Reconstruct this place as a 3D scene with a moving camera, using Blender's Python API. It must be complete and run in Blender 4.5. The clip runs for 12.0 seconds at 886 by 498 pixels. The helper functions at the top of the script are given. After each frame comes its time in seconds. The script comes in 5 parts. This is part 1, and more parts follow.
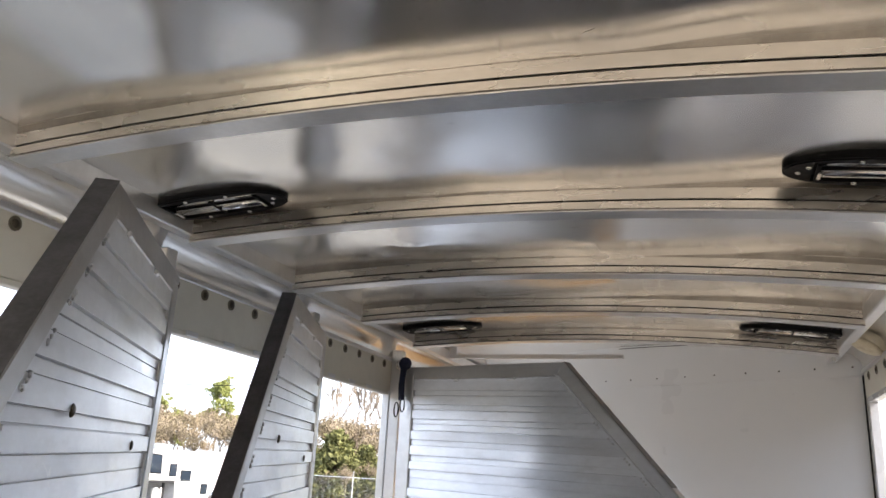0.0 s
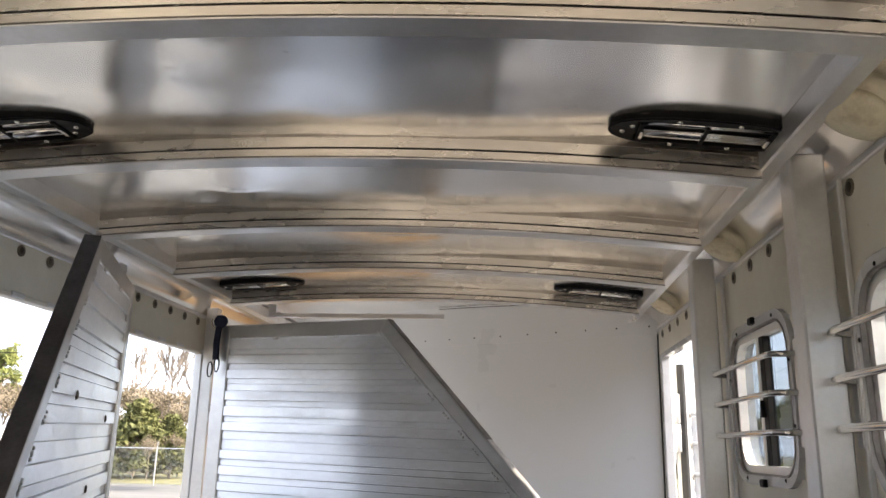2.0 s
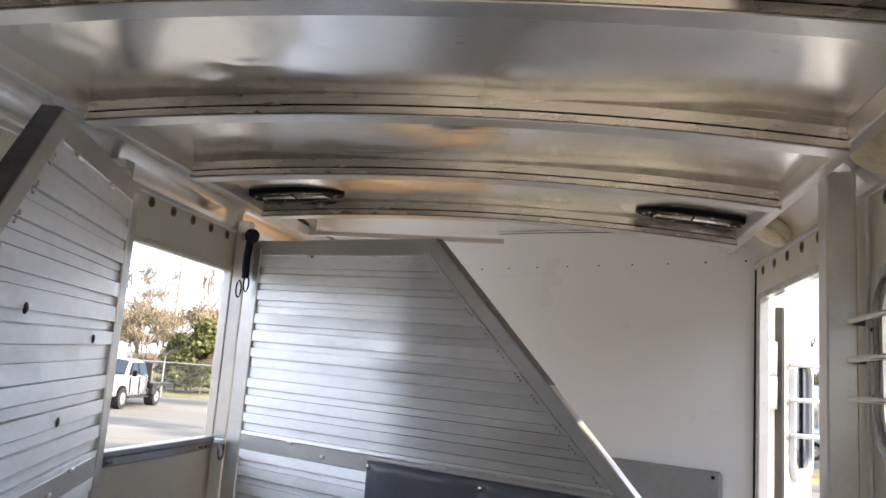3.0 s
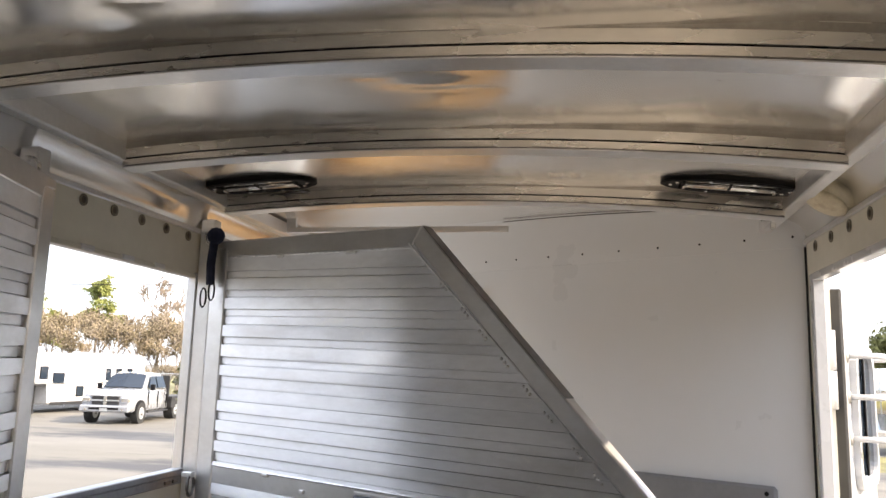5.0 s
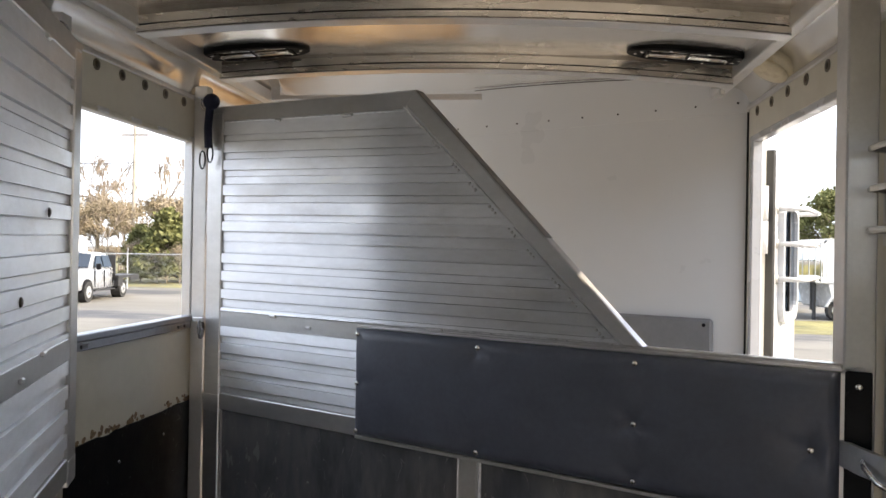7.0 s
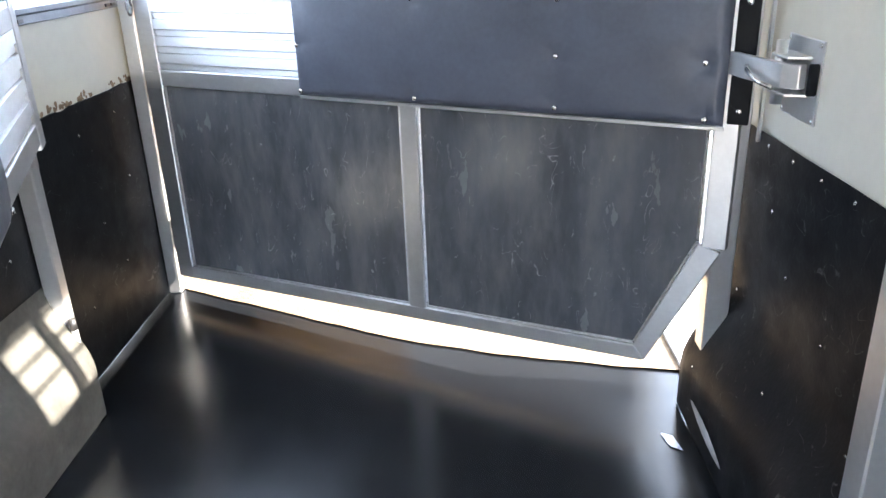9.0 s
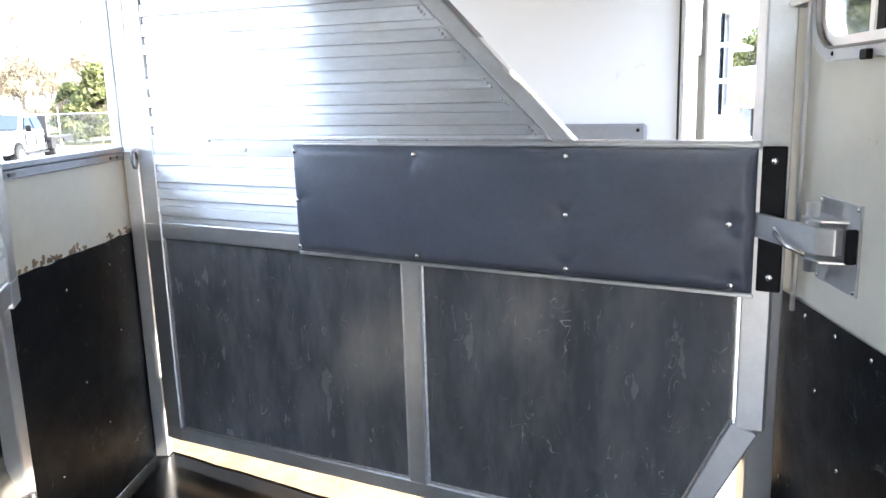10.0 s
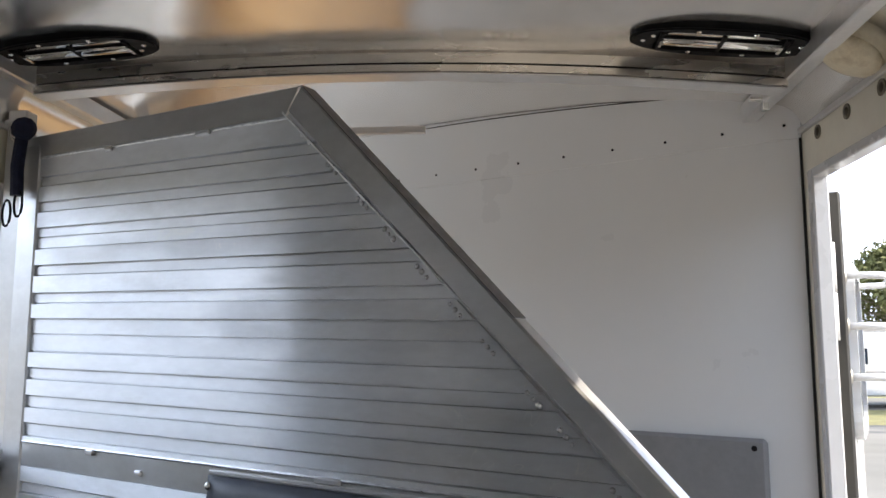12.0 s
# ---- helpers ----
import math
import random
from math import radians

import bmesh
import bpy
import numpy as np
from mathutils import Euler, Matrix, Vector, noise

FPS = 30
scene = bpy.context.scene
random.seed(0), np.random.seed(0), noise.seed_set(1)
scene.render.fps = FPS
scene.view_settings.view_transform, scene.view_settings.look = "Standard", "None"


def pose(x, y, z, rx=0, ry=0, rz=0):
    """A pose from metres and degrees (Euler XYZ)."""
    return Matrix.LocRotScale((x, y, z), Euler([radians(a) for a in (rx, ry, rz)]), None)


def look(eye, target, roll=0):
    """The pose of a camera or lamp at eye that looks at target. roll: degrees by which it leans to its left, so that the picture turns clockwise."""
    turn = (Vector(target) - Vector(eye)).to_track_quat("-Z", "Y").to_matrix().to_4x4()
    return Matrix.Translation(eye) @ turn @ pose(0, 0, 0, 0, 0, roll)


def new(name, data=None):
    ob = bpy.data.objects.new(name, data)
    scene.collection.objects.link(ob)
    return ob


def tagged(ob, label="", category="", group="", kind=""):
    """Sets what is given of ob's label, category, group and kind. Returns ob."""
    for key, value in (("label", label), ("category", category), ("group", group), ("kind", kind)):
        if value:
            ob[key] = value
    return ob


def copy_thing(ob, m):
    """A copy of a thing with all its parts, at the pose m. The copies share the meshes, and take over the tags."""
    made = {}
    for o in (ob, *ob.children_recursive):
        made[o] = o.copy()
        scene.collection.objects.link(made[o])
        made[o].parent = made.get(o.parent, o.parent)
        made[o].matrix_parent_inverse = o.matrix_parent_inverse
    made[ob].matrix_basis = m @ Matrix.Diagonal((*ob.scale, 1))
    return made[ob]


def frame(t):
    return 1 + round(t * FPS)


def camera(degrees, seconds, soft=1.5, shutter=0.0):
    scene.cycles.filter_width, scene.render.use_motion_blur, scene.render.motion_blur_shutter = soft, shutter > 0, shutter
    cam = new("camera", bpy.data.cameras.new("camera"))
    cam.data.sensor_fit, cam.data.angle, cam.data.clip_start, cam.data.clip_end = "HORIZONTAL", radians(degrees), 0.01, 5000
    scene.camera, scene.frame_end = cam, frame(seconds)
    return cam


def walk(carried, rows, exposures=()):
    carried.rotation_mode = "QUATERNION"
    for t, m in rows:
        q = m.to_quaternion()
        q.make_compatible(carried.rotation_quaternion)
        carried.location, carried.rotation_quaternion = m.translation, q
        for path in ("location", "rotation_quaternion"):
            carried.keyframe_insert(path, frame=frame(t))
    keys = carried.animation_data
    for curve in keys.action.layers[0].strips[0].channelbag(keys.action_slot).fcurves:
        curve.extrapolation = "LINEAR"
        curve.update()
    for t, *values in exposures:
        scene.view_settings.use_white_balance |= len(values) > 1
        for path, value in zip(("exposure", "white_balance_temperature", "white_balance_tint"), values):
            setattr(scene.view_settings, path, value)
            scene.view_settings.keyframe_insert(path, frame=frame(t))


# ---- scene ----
cam = camera(60.2, 12.0)
PATH = [
    (0, (0.435, 0.401, 1.595), (-0.211, 2.208, 2.159), 3.1),
    (0.5, (0.433, 0.418, 1.558), (0.076, 2.316, 2.076), 2.8),
    (1, (0.423, 0.445, 1.548), (0.164, 2.375, 2.006), 2.2),
    (1.5, (0.414, 0.42, 1.577), (0.187, 2.342, 2.083), 1.6),
    (2, (0.397, 0.458, 1.562), (0.207, 2.385, 2.062), 1.3),
    (2.5, (0.388, 0.678, 1.514), (0.218, 2.636, 1.887), 1.6),
    (3, (0.362, 0.939, 1.597), (0.013, 2.882, 1.92), 4.3),
    (3.2, (0.343, 1.018, 1.628), (-0.002, 2.964, 1.933), 3.3),
    (4.8, (0.37, 1.371, 1.644), (0.006, 3.314, 1.944), 1.4),
    (5, (0.361, 1.38, 1.642), (-0.027, 3.316, 1.961), 1.7),
    (5.5, (0.302, 1.388, 1.654), (-0.094, 3.314, 2.019), 1.0),
    (6, (0.268, 1.362, 1.638), (-0.042, 3.287, 2.083), -0.3),
    (6.5, (0.255, 1.252, 1.598), (0.0, 3.209, 1.923), 0.6),
    (7, (0.265, 1.09, 1.546), (0.025, 3.076, 1.553), 1.0),
    (7.5, (0.235, 0.946, 1.49), (0.075, 2.911, 1.152), -0.9),
    (7.7, (0.235, 0.904, 1.457), (0.097, 2.844, 0.991), -1.8),
    (9.3, (0.258, 0.868, 1.431), (0.207, 2.72, 0.678), -1.9),
    (9.5, (0.265, 0.887, 1.436), (0.203, 2.762, 0.745), -1.9),
    (10, (0.308, 1.069, 1.43), (0.197, 3.027, 1.04), -1.7),
    (10.5, (0.354, 1.329, 1.464), (0.134, 3.313, 1.335), 0.2),
    (11, (0.295, 1.603, 1.507), (0.043, 3.586, 1.578), -0.5),
    (11.5, (0.268, 1.825, 1.544), (0.023, 3.801, 1.729), -0.7),
    (12, (0.291, 2.04, 1.55), (0.112, 4.016, 1.795), 0.1),
]
EXPOSURE = [(0.0, 1.65, 6480, 13), (0.5, 1.75, 6580, 13), (2.5, 1.7, 6630, 13), (5.0, 1.6, 7030, 14), (6.0, 1.6, 7180, 15), (7.0, 1.5, 6830, 12), (7.7, 1.9, 6430, 10), (9.3, 3.72, 5880, 9), (9.7, 3.62, 5880, 9), (10.0, 3.25, 5930, 9), (10.4, 2.5, 5980, 10), (11.0, 1.7, 6230, 10), (12.0, 1.47, 6330, 11)]
walk(cam, [(t, look(eye, target, roll)) for t, eye, target, roll in PATH], EXPOSURE)

# ---- light ----
SUN_TO = Vector((2.05, -0.30, 1.40)).normalized()
world = bpy.data.worlds.new("sky")
scene.world = world
world.use_nodes = True
wn = world.node_tree.nodes
wn.clear()
sky = wn.new("ShaderNodeTexSky")
sky.sky_type, sky.sun_disc = "NISHITA", False
sky.sun_elevation, sky.sun_rotation = math.asin(SUN_TO.z), math.atan2(SUN_TO.x, SUN_TO.y)
sky.air_density, sky.dust_density, sky.ozone_density = 1.0, 3.0, 1.0
cloud = wn.new("ShaderNodeTexNoise")
cloud.inputs["Scale"].default_value, cloud.inputs["Detail"].default_value = 2.2, 6
cramp = wn.new("ShaderNodeValToRGB")
cramp.color_ramp.elements[0].position, cramp.color_ramp.elements[1].position = 0.3, 0.62
cmix = wn.new("ShaderNodeMixRGB")
cmix.inputs[2].default_value = (7.9, 8.8, 10.3, 1)
wtc = wn.new("ShaderNodeTexCoord")
wbg, wout = wn.new("ShaderNodeBackground"), wn.new("ShaderNodeOutputWorld")
wbg.inputs[1].default_value = 0.13
wl = world.node_tree.links
wl.new(wtc.outputs["Generated"], cloud.inputs["Vector"])
wl.new(cloud.outputs["Fac"], cramp.inputs[0])
wl.new(cramp.outputs[0], cmix.inputs[0])
wl.new(sky.outputs[0], cmix.inputs[1])
wl.new(cmix.outputs[0], wbg.inputs[0])
wl.new(wbg.outputs[0], wout.inputs[0])
sun = new("sun", bpy.data.lights.new("sun", "SUN"))
sun.data.energy, sun.data.angle, sun.data.color = 4.4, radians(0.6), (1.0, 0.88, 0.70)
sun.matrix_world = look(SUN_TO * 40, (0, 0, 0))

# area lamp added in the unseen fourth opening to brighten the front stall
feed_fill = new("feed_opening_fill", bpy.data.lights.new("feed_opening_fill", "AREA"))
feed_fill.data.shape, feed_fill.data.size, feed_fill.data.size_y = "RECTANGLE", 0.68, 0.66
feed_fill.data.energy, feed_fill.data.color = 1.2, (0.93, 0.97, 1.0)
feed_fill.matrix_world = look((-1.10, 4.51, 1.62), (-0.35, 5.0, 1.55))


# ---- materials ----
def mat(name, color, rough=0.5, metal=0.0, vary=0.15, scale=6.0, bump=0.0, bscale=60.0, stretch=(1, 1, 1),
        rvary=0.1, stain=None, stain_scale=2.0, stain_cut=(0.55, 0.7), per_piece=0.0, spec=0.5, coat=0.0, scratch=None, scratch_scale=7.0, scratch_stretch=(1, 1, 1), brushed=0.0):
    m = bpy.data.materials.new(name)
    m.use_nodes = True
    nt = m.node_tree
    b = nt.nodes["Principled BSDF"]
    b.inputs["Metallic"].default_value = metal
    b.inputs["Specular IOR Level"].default_value = spec
    b.inputs["Coat Weight"].default_value = coat
    if brushed:
        # drawn lengthwise along the piece's own x, so that gloss spreads across the grain
        tv = nt.nodes.new("ShaderNodeCombineXYZ")
        tv.inputs[0].default_value = 1.0
        vt = nt.nodes.new("ShaderNodeVectorTransform")
        vt.vector_type, vt.convert_from, vt.convert_to = "VECTOR", "OBJECT", "WORLD"
        nt.links.new(tv.outputs[0], vt.inputs[0])
        nt.links.new(vt.outputs[0], b.inputs["Tangent"])
        b.inputs["Anisotropic"].default_value, b.inputs["Anisotropic Rotation"].default_value = brushed, 0.25
    tc = nt.nodes.new("ShaderNodeTexCoord")
    mp = nt.nodes.new("ShaderNodeMapping")
    mp.inputs["Scale"].default_value = stretch
    nt.links.new(tc.outputs["Object"], mp.inputs[0])

    def noise_tex(sc, detail=4.0, rgh=0.55):
        n = nt.nodes.new("ShaderNodeTexNoise")
        n.inputs["Scale"].default_value, n.inputs["Detail"].default_value = sc, detail
        n.inputs["Roughness"].default_value = rgh
        nt.links.new(mp.outputs[0], n.inputs["Vector"])
        return n.outputs["Fac"]

    def rng(src, a, c, lo, hi):
        r = nt.nodes.new("ShaderNodeMapRange")
        for k, v in zip(("From Min", "From Max", "To Min", "To Max"), (a, c, lo, hi)):
            r.inputs[k].default_value = v
        nt.links.new(src, r.inputs["Value"])
        return r.outputs[0]

    def mult(col, fac):
        x = nt.nodes.new("ShaderNodeVectorMath")
        x.operation = "SCALE"
        if isinstance(col, tuple):
            x.inputs[0].default_value = col
        else:
            nt.links.new(col, x.inputs[0])
        nt.links.new(fac, x.inputs["Scale"])
        return x.outputs[0]

    col = mult(tuple(color), rng(noise_tex(scale), 0.3, 0.7, 1 - vary, 1 + vary))
    col = mult(col, rng(noise_tex(scale * 9, 3), 0.3, 0.7, 1 - vary * 0.5, 1 + vary * 0.5))
    if per_piece:
        oi = nt.nodes.new("ShaderNodeObjectInfo")
        col = mult(col, rng(oi.outputs["Random"], 0, 1, 1 - per_piece, 1 + per_piece))
    if stain:
        mx = nt.nodes.new("ShaderNodeMixRGB")
        mx.inputs[2].default_value = (*stain, 1)
        nt.links.new(rng(noise_tex(stain_scale, 8, 0.65), stain_cut[0], stain_cut[1], 0, 1), mx.inputs[0])
        nt.links.new(col, mx.inputs[1])
        col = mx.outputs[0]
    if scratch:
        # thin curling lines where a distorted noise crosses its middle, kept to some areas
        sm = nt.nodes.new("ShaderNodeMapping")
        sm.inputs["Scale"].default_value = scratch_stretch
        nt.links.new(tc.outputs["Object"], sm.inputs[0])
        sn = nt.nodes.new("ShaderNodeTexNoise")
        sn.inputs["Scale"].default_value, sn.inputs["Detail"].default_value, sn.inputs["Distortion"].default_value = scratch_scale, 1.2, 1.2
        nt.links.new(sm.outputs[0], sn.inputs["Vector"])
        sub = nt.nodes.new("ShaderNodeMath")
        sub.operation = "SUBTRACT"
        nt.links.new(sn.outputs["Fac"], sub.inputs[0])
        sub.inputs[1].default_value = 0.5
        ab = nt.nodes.new("ShaderNodeMath")
        ab.operation = "ABSOLUTE"
        nt.links.new(sub.outputs[0], ab.inputs[0])
        line = rng(ab.outputs[0], 0.0, 0.009, 1, 0)
        area = rng(noise_tex(11.0, 6, 0.75), 0.52, 0.60, 0, 0.8)
        mm = nt.nodes.new("ShaderNodeMath")
        mm.operation = "MULTIPLY"
        nt.links.new(line, mm.inputs[0])
        nt.links.new(area, mm.inputs[1])
        mx2 = nt.nodes.new("ShaderNodeMixRGB")
        mx2.inputs[2].default_value = (*scratch, 1)
        nt.links.new(mm.outputs[0], mx2.inputs[0])
        nt.links.new(col, mx2.inputs[1])
        col = mx2.outputs[0]
    nt.links.new(col, b.inputs["Base Color"])
    nt.links.new(rng(noise_tex(scale * 2.3, 5), 0.3, 0.7, max(0.02, rough - rvary), min(1, rough + rvary)), b.inputs["Roughness"])
    if bump:
        bp = nt.nodes.new("ShaderNodeBump")
        bp.inputs["Strength"].default_value, bp.inputs["Distance"].default_value = 1.0, bump
        nt.links.new(noise_tex(bscale, 3), bp.inputs["Height"])
        nt.links.new(bp.outputs[0], b.inputs["Normal"])
    return m


M_CEIL = mat("polished aluminium sheet", (0.92, 0.91, 0.89), 0.205, 0.86, 0.05, 2.5, 0.0007, 5, (1, 0.6, 1), 0.06, (0.80, 0.78, 0.745), 6.0, (0.5, 0.9))
M_ALU = mat("mill aluminium tube", (0.78, 0.78, 0.785), 0.38, 0.85, 0.06, 8, 0.0002, 40, (1, 1, 1), 0.06, (0.68, 0.67, 0.67), 5, (0.45, 0.95))
M_SLAT = mat("aluminium plank", (0.84, 0.855, 0.885), 0.40, 0.70, 0.07, 7, 0.0004, 14, (0.35, 1, 1), 0.10, (0.60, 0.585, 0.56), 5.0, (0.52, 0.85), 0.09, scratch=(0.88, 0.88, 0.87), scratch_scale=16, brushed=0.95)
M_BOW = mat("satin aluminium bow, yellowed", (0.72, 0.685, 0.63), 0.27, 0.85, 0.10, 6, 0.0003, 30, (0.3, 1, 1), 0.07, (0.62, 0.58, 0.52), 9, (0.5, 0.85))
M_JOINT = mat("dull aluminium joint", (0.40, 0.37, 0.33), 0.4, 1.0, 0.15, 12)
M_WELD = mat("weld bead", (0.75, 0.75, 0.76), 0.35, 1.0, 0.2, 60, 0.001, 160)
M_CREAM = mat("cream painted aluminium", (0.76, 0.735, 0.64), 0.32, 0.0, 0.04, 3, 0.0003, 12, (1, 1, 1), 0.05, (0.62, 0.58, 0.48), 2.2, (0.55, 0.95))
M_WHITE = mat("white painted sheet", (0.70, 0.715, 0.73), 0.28, 0.0, 0.012, 1.2, 0.0006, 3.5, (1, 1, 1), 0.01)
M_RUBBER = mat("black rubber lining", (0.006, 0.007, 0.009), 0.45, 0.0, 0.25, 5, 0.0005, 90, (1, 1, 1), 0.10, (0.024, 0.024, 0.025), 3.0, (0.48, 0.9), spec=0.13, scratch=(0.12, 0.12, 0.12), scratch_scale=9)
M_MAT = mat("black rubber floor mat", (0.007, 0.008, 0.010), 0.215, 0.0, 0.12, 1.5, 0.0003, 140, (1, 1, 1), 0.05)
M_SCUFF = mat("scuffed black panel", (0.085, 0.089, 0.100), 0.21, 0.0, 0.22, 3, 0.0010, 3, (1.5, 1, 0.5), 0.09, (0.17, 0.17, 0.17), 6, (0.42, 0.80), spec=0.9, scratch=(0.40, 0.40, 0.41), scratch_scale=13, scratch_stretch=(1.2, 1, 0.6), brushed=0.7)
M_RAIL = mat("brushed aluminium frame tube", (0.66, 0.66, 0.665), 0.36, 0.82, 0.07, 8, 0.0003, 40, (0.5, 1, 1), 0.07, (0.52, 0.51, 0.50), 5, (0.45, 0.9))
M_TRUCK = mat("pale silver vehicle paint", (0.24, 0.255, 0.28), 0.26, 0.0, 0.04, 2, coat=0.5)
M_YARD = mat("tan packed dirt", (0.205, 0.172, 0.130), 0.9, 0.0, 0.2, 0.4, 0.01, 9, (1, 1, 1), 0.05, (0.17, 0.145, 0.105), 0.25, (0.5, 0.65))
M_PAD = mat("dark grey vinyl", (0.094, 0.104, 0.135), 0.38, 0.0, 0.12, 7, 0.0004, 320, (1, 1, 1), 0.06)
M_PADGREY = mat("mid grey vinyl", (0.21, 0.215, 0.23), 0.42, 0.0, 0.08, 7, 0.0004, 320, (1, 1, 1), 0.05)
M_SILL = mat("weathered aluminium channel", (0.34, 0.345, 0.36), 0.38, 0.95, 0.10, 10, 0.0003, 40)
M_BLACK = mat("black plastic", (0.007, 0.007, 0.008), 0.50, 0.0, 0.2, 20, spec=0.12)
M_DARKEDGE = mat("dark aluminium, also painted shade on edges and gaps", (0.22, 0.21, 0.21), 0.45, 1.0, 0.2, 14, 0.0004, 60)
M_STRAPMETAL = mat("dull grey casting", (0.36, 0.35, 0.33), 0.5, 0.6, 0.2, 30)
M_CHROME = mat("bright steel", (0.78, 0.77, 0.75), 0.16, 1.0, 0.05, 20)
M_DOME = mat("ivory lamp plastic", (0.72, 0.66, 0.50), 0.35, 0.0, 0.08, 14, 0.0003, 60, stain=(0.5, 0.42, 0.28), stain_scale=9)
M_STRAP = mat("navy webbing", (0.012, 0.016, 0.045), 0.75, 0.0, 0.25, 30, 0.0008, 240)
M_HOLE = mat("dark bolt head", (0.075, 0.062, 0.045), 0.45, 0.5, 0.3, 40)
M_WASHER = mat("tarnished washer", (0.20, 0.175, 0.13), 0.45, 0.6, 0.3, 40)
M_SEAL = mat("black door seal", (0.015, 0.015, 0.016), 0.6)
M_LOT = mat("pale worn asphalt", (0.128, 0.122, 0.108), 0.80, 0.0, 0.18, 0.12, 0.004, 20, (0.35, 1, 1), 0.12, (0.045, 0.045, 0.049), 0.22, (0.52, 0.60))
M_GRASS = mat("dormant grass", (0.16, 0.15, 0.06), 0.9, 0.0, 0.4, 0.6, 0.02, 8)
M_CARWHITE = mat("white vehicle paint", (0.55, 0.56, 0.58), 0.25, 0.0, 0.04, 2, coat=0.5)
M_CARBLUE = mat("pale blue vehicle paint", (0.50, 0.62, 0.75), 0.25, 0.0, 0.04, 2, coat=0.5)
M_TYRE = mat("tyre rubber", (0.02, 0.02, 0.02), 0.8, 0.0, 0.2, 20)
M_GLASSDARK = mat("tinted vehicle glass", (0.012, 0.020, 0.034), 0.06, 0.0, 0.1, 3, spec=0.4)
M_STEELDK = mat("black flatbed steel", (0.03, 0.03, 0.032), 0.5, 0.3, 0.2, 6)
M_BARK = mat("grey bark", (0.20, 0.165, 0.13), 0.9, 0.0, 0.3, 6, 0.01, 20)
M_TWIG = mat("tan twigs", (0.21, 0.172, 0.135), 0.9, 0.0, 0.3, 2)
M_DEAD = mat("dry tan foliage", (0.21, 0.172, 0.115), 0.9, 0.0, 0.35, 0.5)
M_PINE = mat("yellow-green pine needles", (0.19, 0.21, 0.06), 0.8, 0.0, 0.35, 0.6)
M_CEDAR = mat("olive green cedar foliage", (0.110, 0.115, 0.038), 0.85, 0.0, 0.4, 0.7)
M_GALV = mat("galvanised steel", (0.55, 0.56, 0.56), 0.45, 0.9, 0.15, 10)
M_POLE = mat("weathered pole wood", (0.30, 0.27, 0.23), 0.9, 0.0, 0.2, 4)
M_RED = mat("red reflector tape", (0.5, 0.03, 0.03), 0.4)


def clear_glass():
    m = bpy.data.materials.new("window glass")
    m.use_nodes = True
    b = m.node_tree.nodes["Principled BSDF"]
    b.inputs["Base Color"].default_value = (0.30, 0.335, 0.36, 1)
    b.inputs["Roughness"].default_value, b.inputs["Transmission Weight"].default_value = 0.02, 1.0
    b.inputs["IOR"].default_value = 1.45
    return m


M_GLASS = clear_glass()


# ---- mesh helpers ----
def box(bm, x0, x1, y0, y1, z0, z1, bev=0.0):
    v = [bm.verts.new((x, y, z)) for x in (x0, x1) for y in (y0, y1) for z in (z0, z1)]
    fs = [bm.faces.new([v[i] for i in q]) for q in ((0, 1, 3, 2), (4, 6, 7, 5), (0, 4, 5, 1), (2, 3, 7, 6), (0, 2, 6, 4), (1, 5, 7, 3))]
    if bev:
        bmesh.ops.bevel(bm, geom=list({e for f in fs for e in f.edges}), offset=bev, segments=1, affect="EDGES")
    return bm


def prism(bm, pts, a, b, place, bev=0.0):
    """A polygon pts swept from a to b; place turns (u, v, w) into a point."""
    lo = [bm.verts.new(place(u, v, a)) for u, v in pts]
    hi = [bm.verts.new(place(u, v, b)) for u, v in pts]
    n = len(pts)
    fs = [bm.faces.new(lo[::-1]), bm.faces.new(hi)]
    fs += [bm.faces.new((lo[i], lo[(i + 1) % n], hi[(i + 1) % n], hi[i])) for i in range(n)]
    if bev:
        bmesh.ops.bevel(bm, geom=list({e for f in fs for e in f.edges}), offset=bev, segments=1, affect="EDGES")
    bmesh.ops.recalc_face_normals(bm, faces=bm.faces[:])
    return bm


def tube(bm, pts, r, n=8, r_end=None):
    pts = [Vector(p) for p in pts]
    rings = []
    for i, p in enumerate(pts):
        d = (pts[min(i + 1, len(pts) - 1)] - pts[max(i - 1, 0)]).normalized()
        u = d.cross(Vector((0, 0, 1)) if abs(d.z) < 0.9 else Vector((1, 0, 0))).normalized()
        w = d.cross(u)
        rr = r if r_end is None else r + (r_end - r) * i / (len(pts) - 1)
        rings.append([bm.verts.new(p + rr * (math.cos(k * 2 * math.pi / n) * u + math.sin(k * 2 * math.pi / n) * w)) for k in range(n)])
    for a, b in zip(rings, rings[1:]):
        for k in range(n):
            bm.faces.new((a[k], a[(k + 1) % n], b[(k + 1) % n], b[k]))
    bm.faces.new(rings[0][::-1])
    bm.faces.new(rings[-1])
    return bm


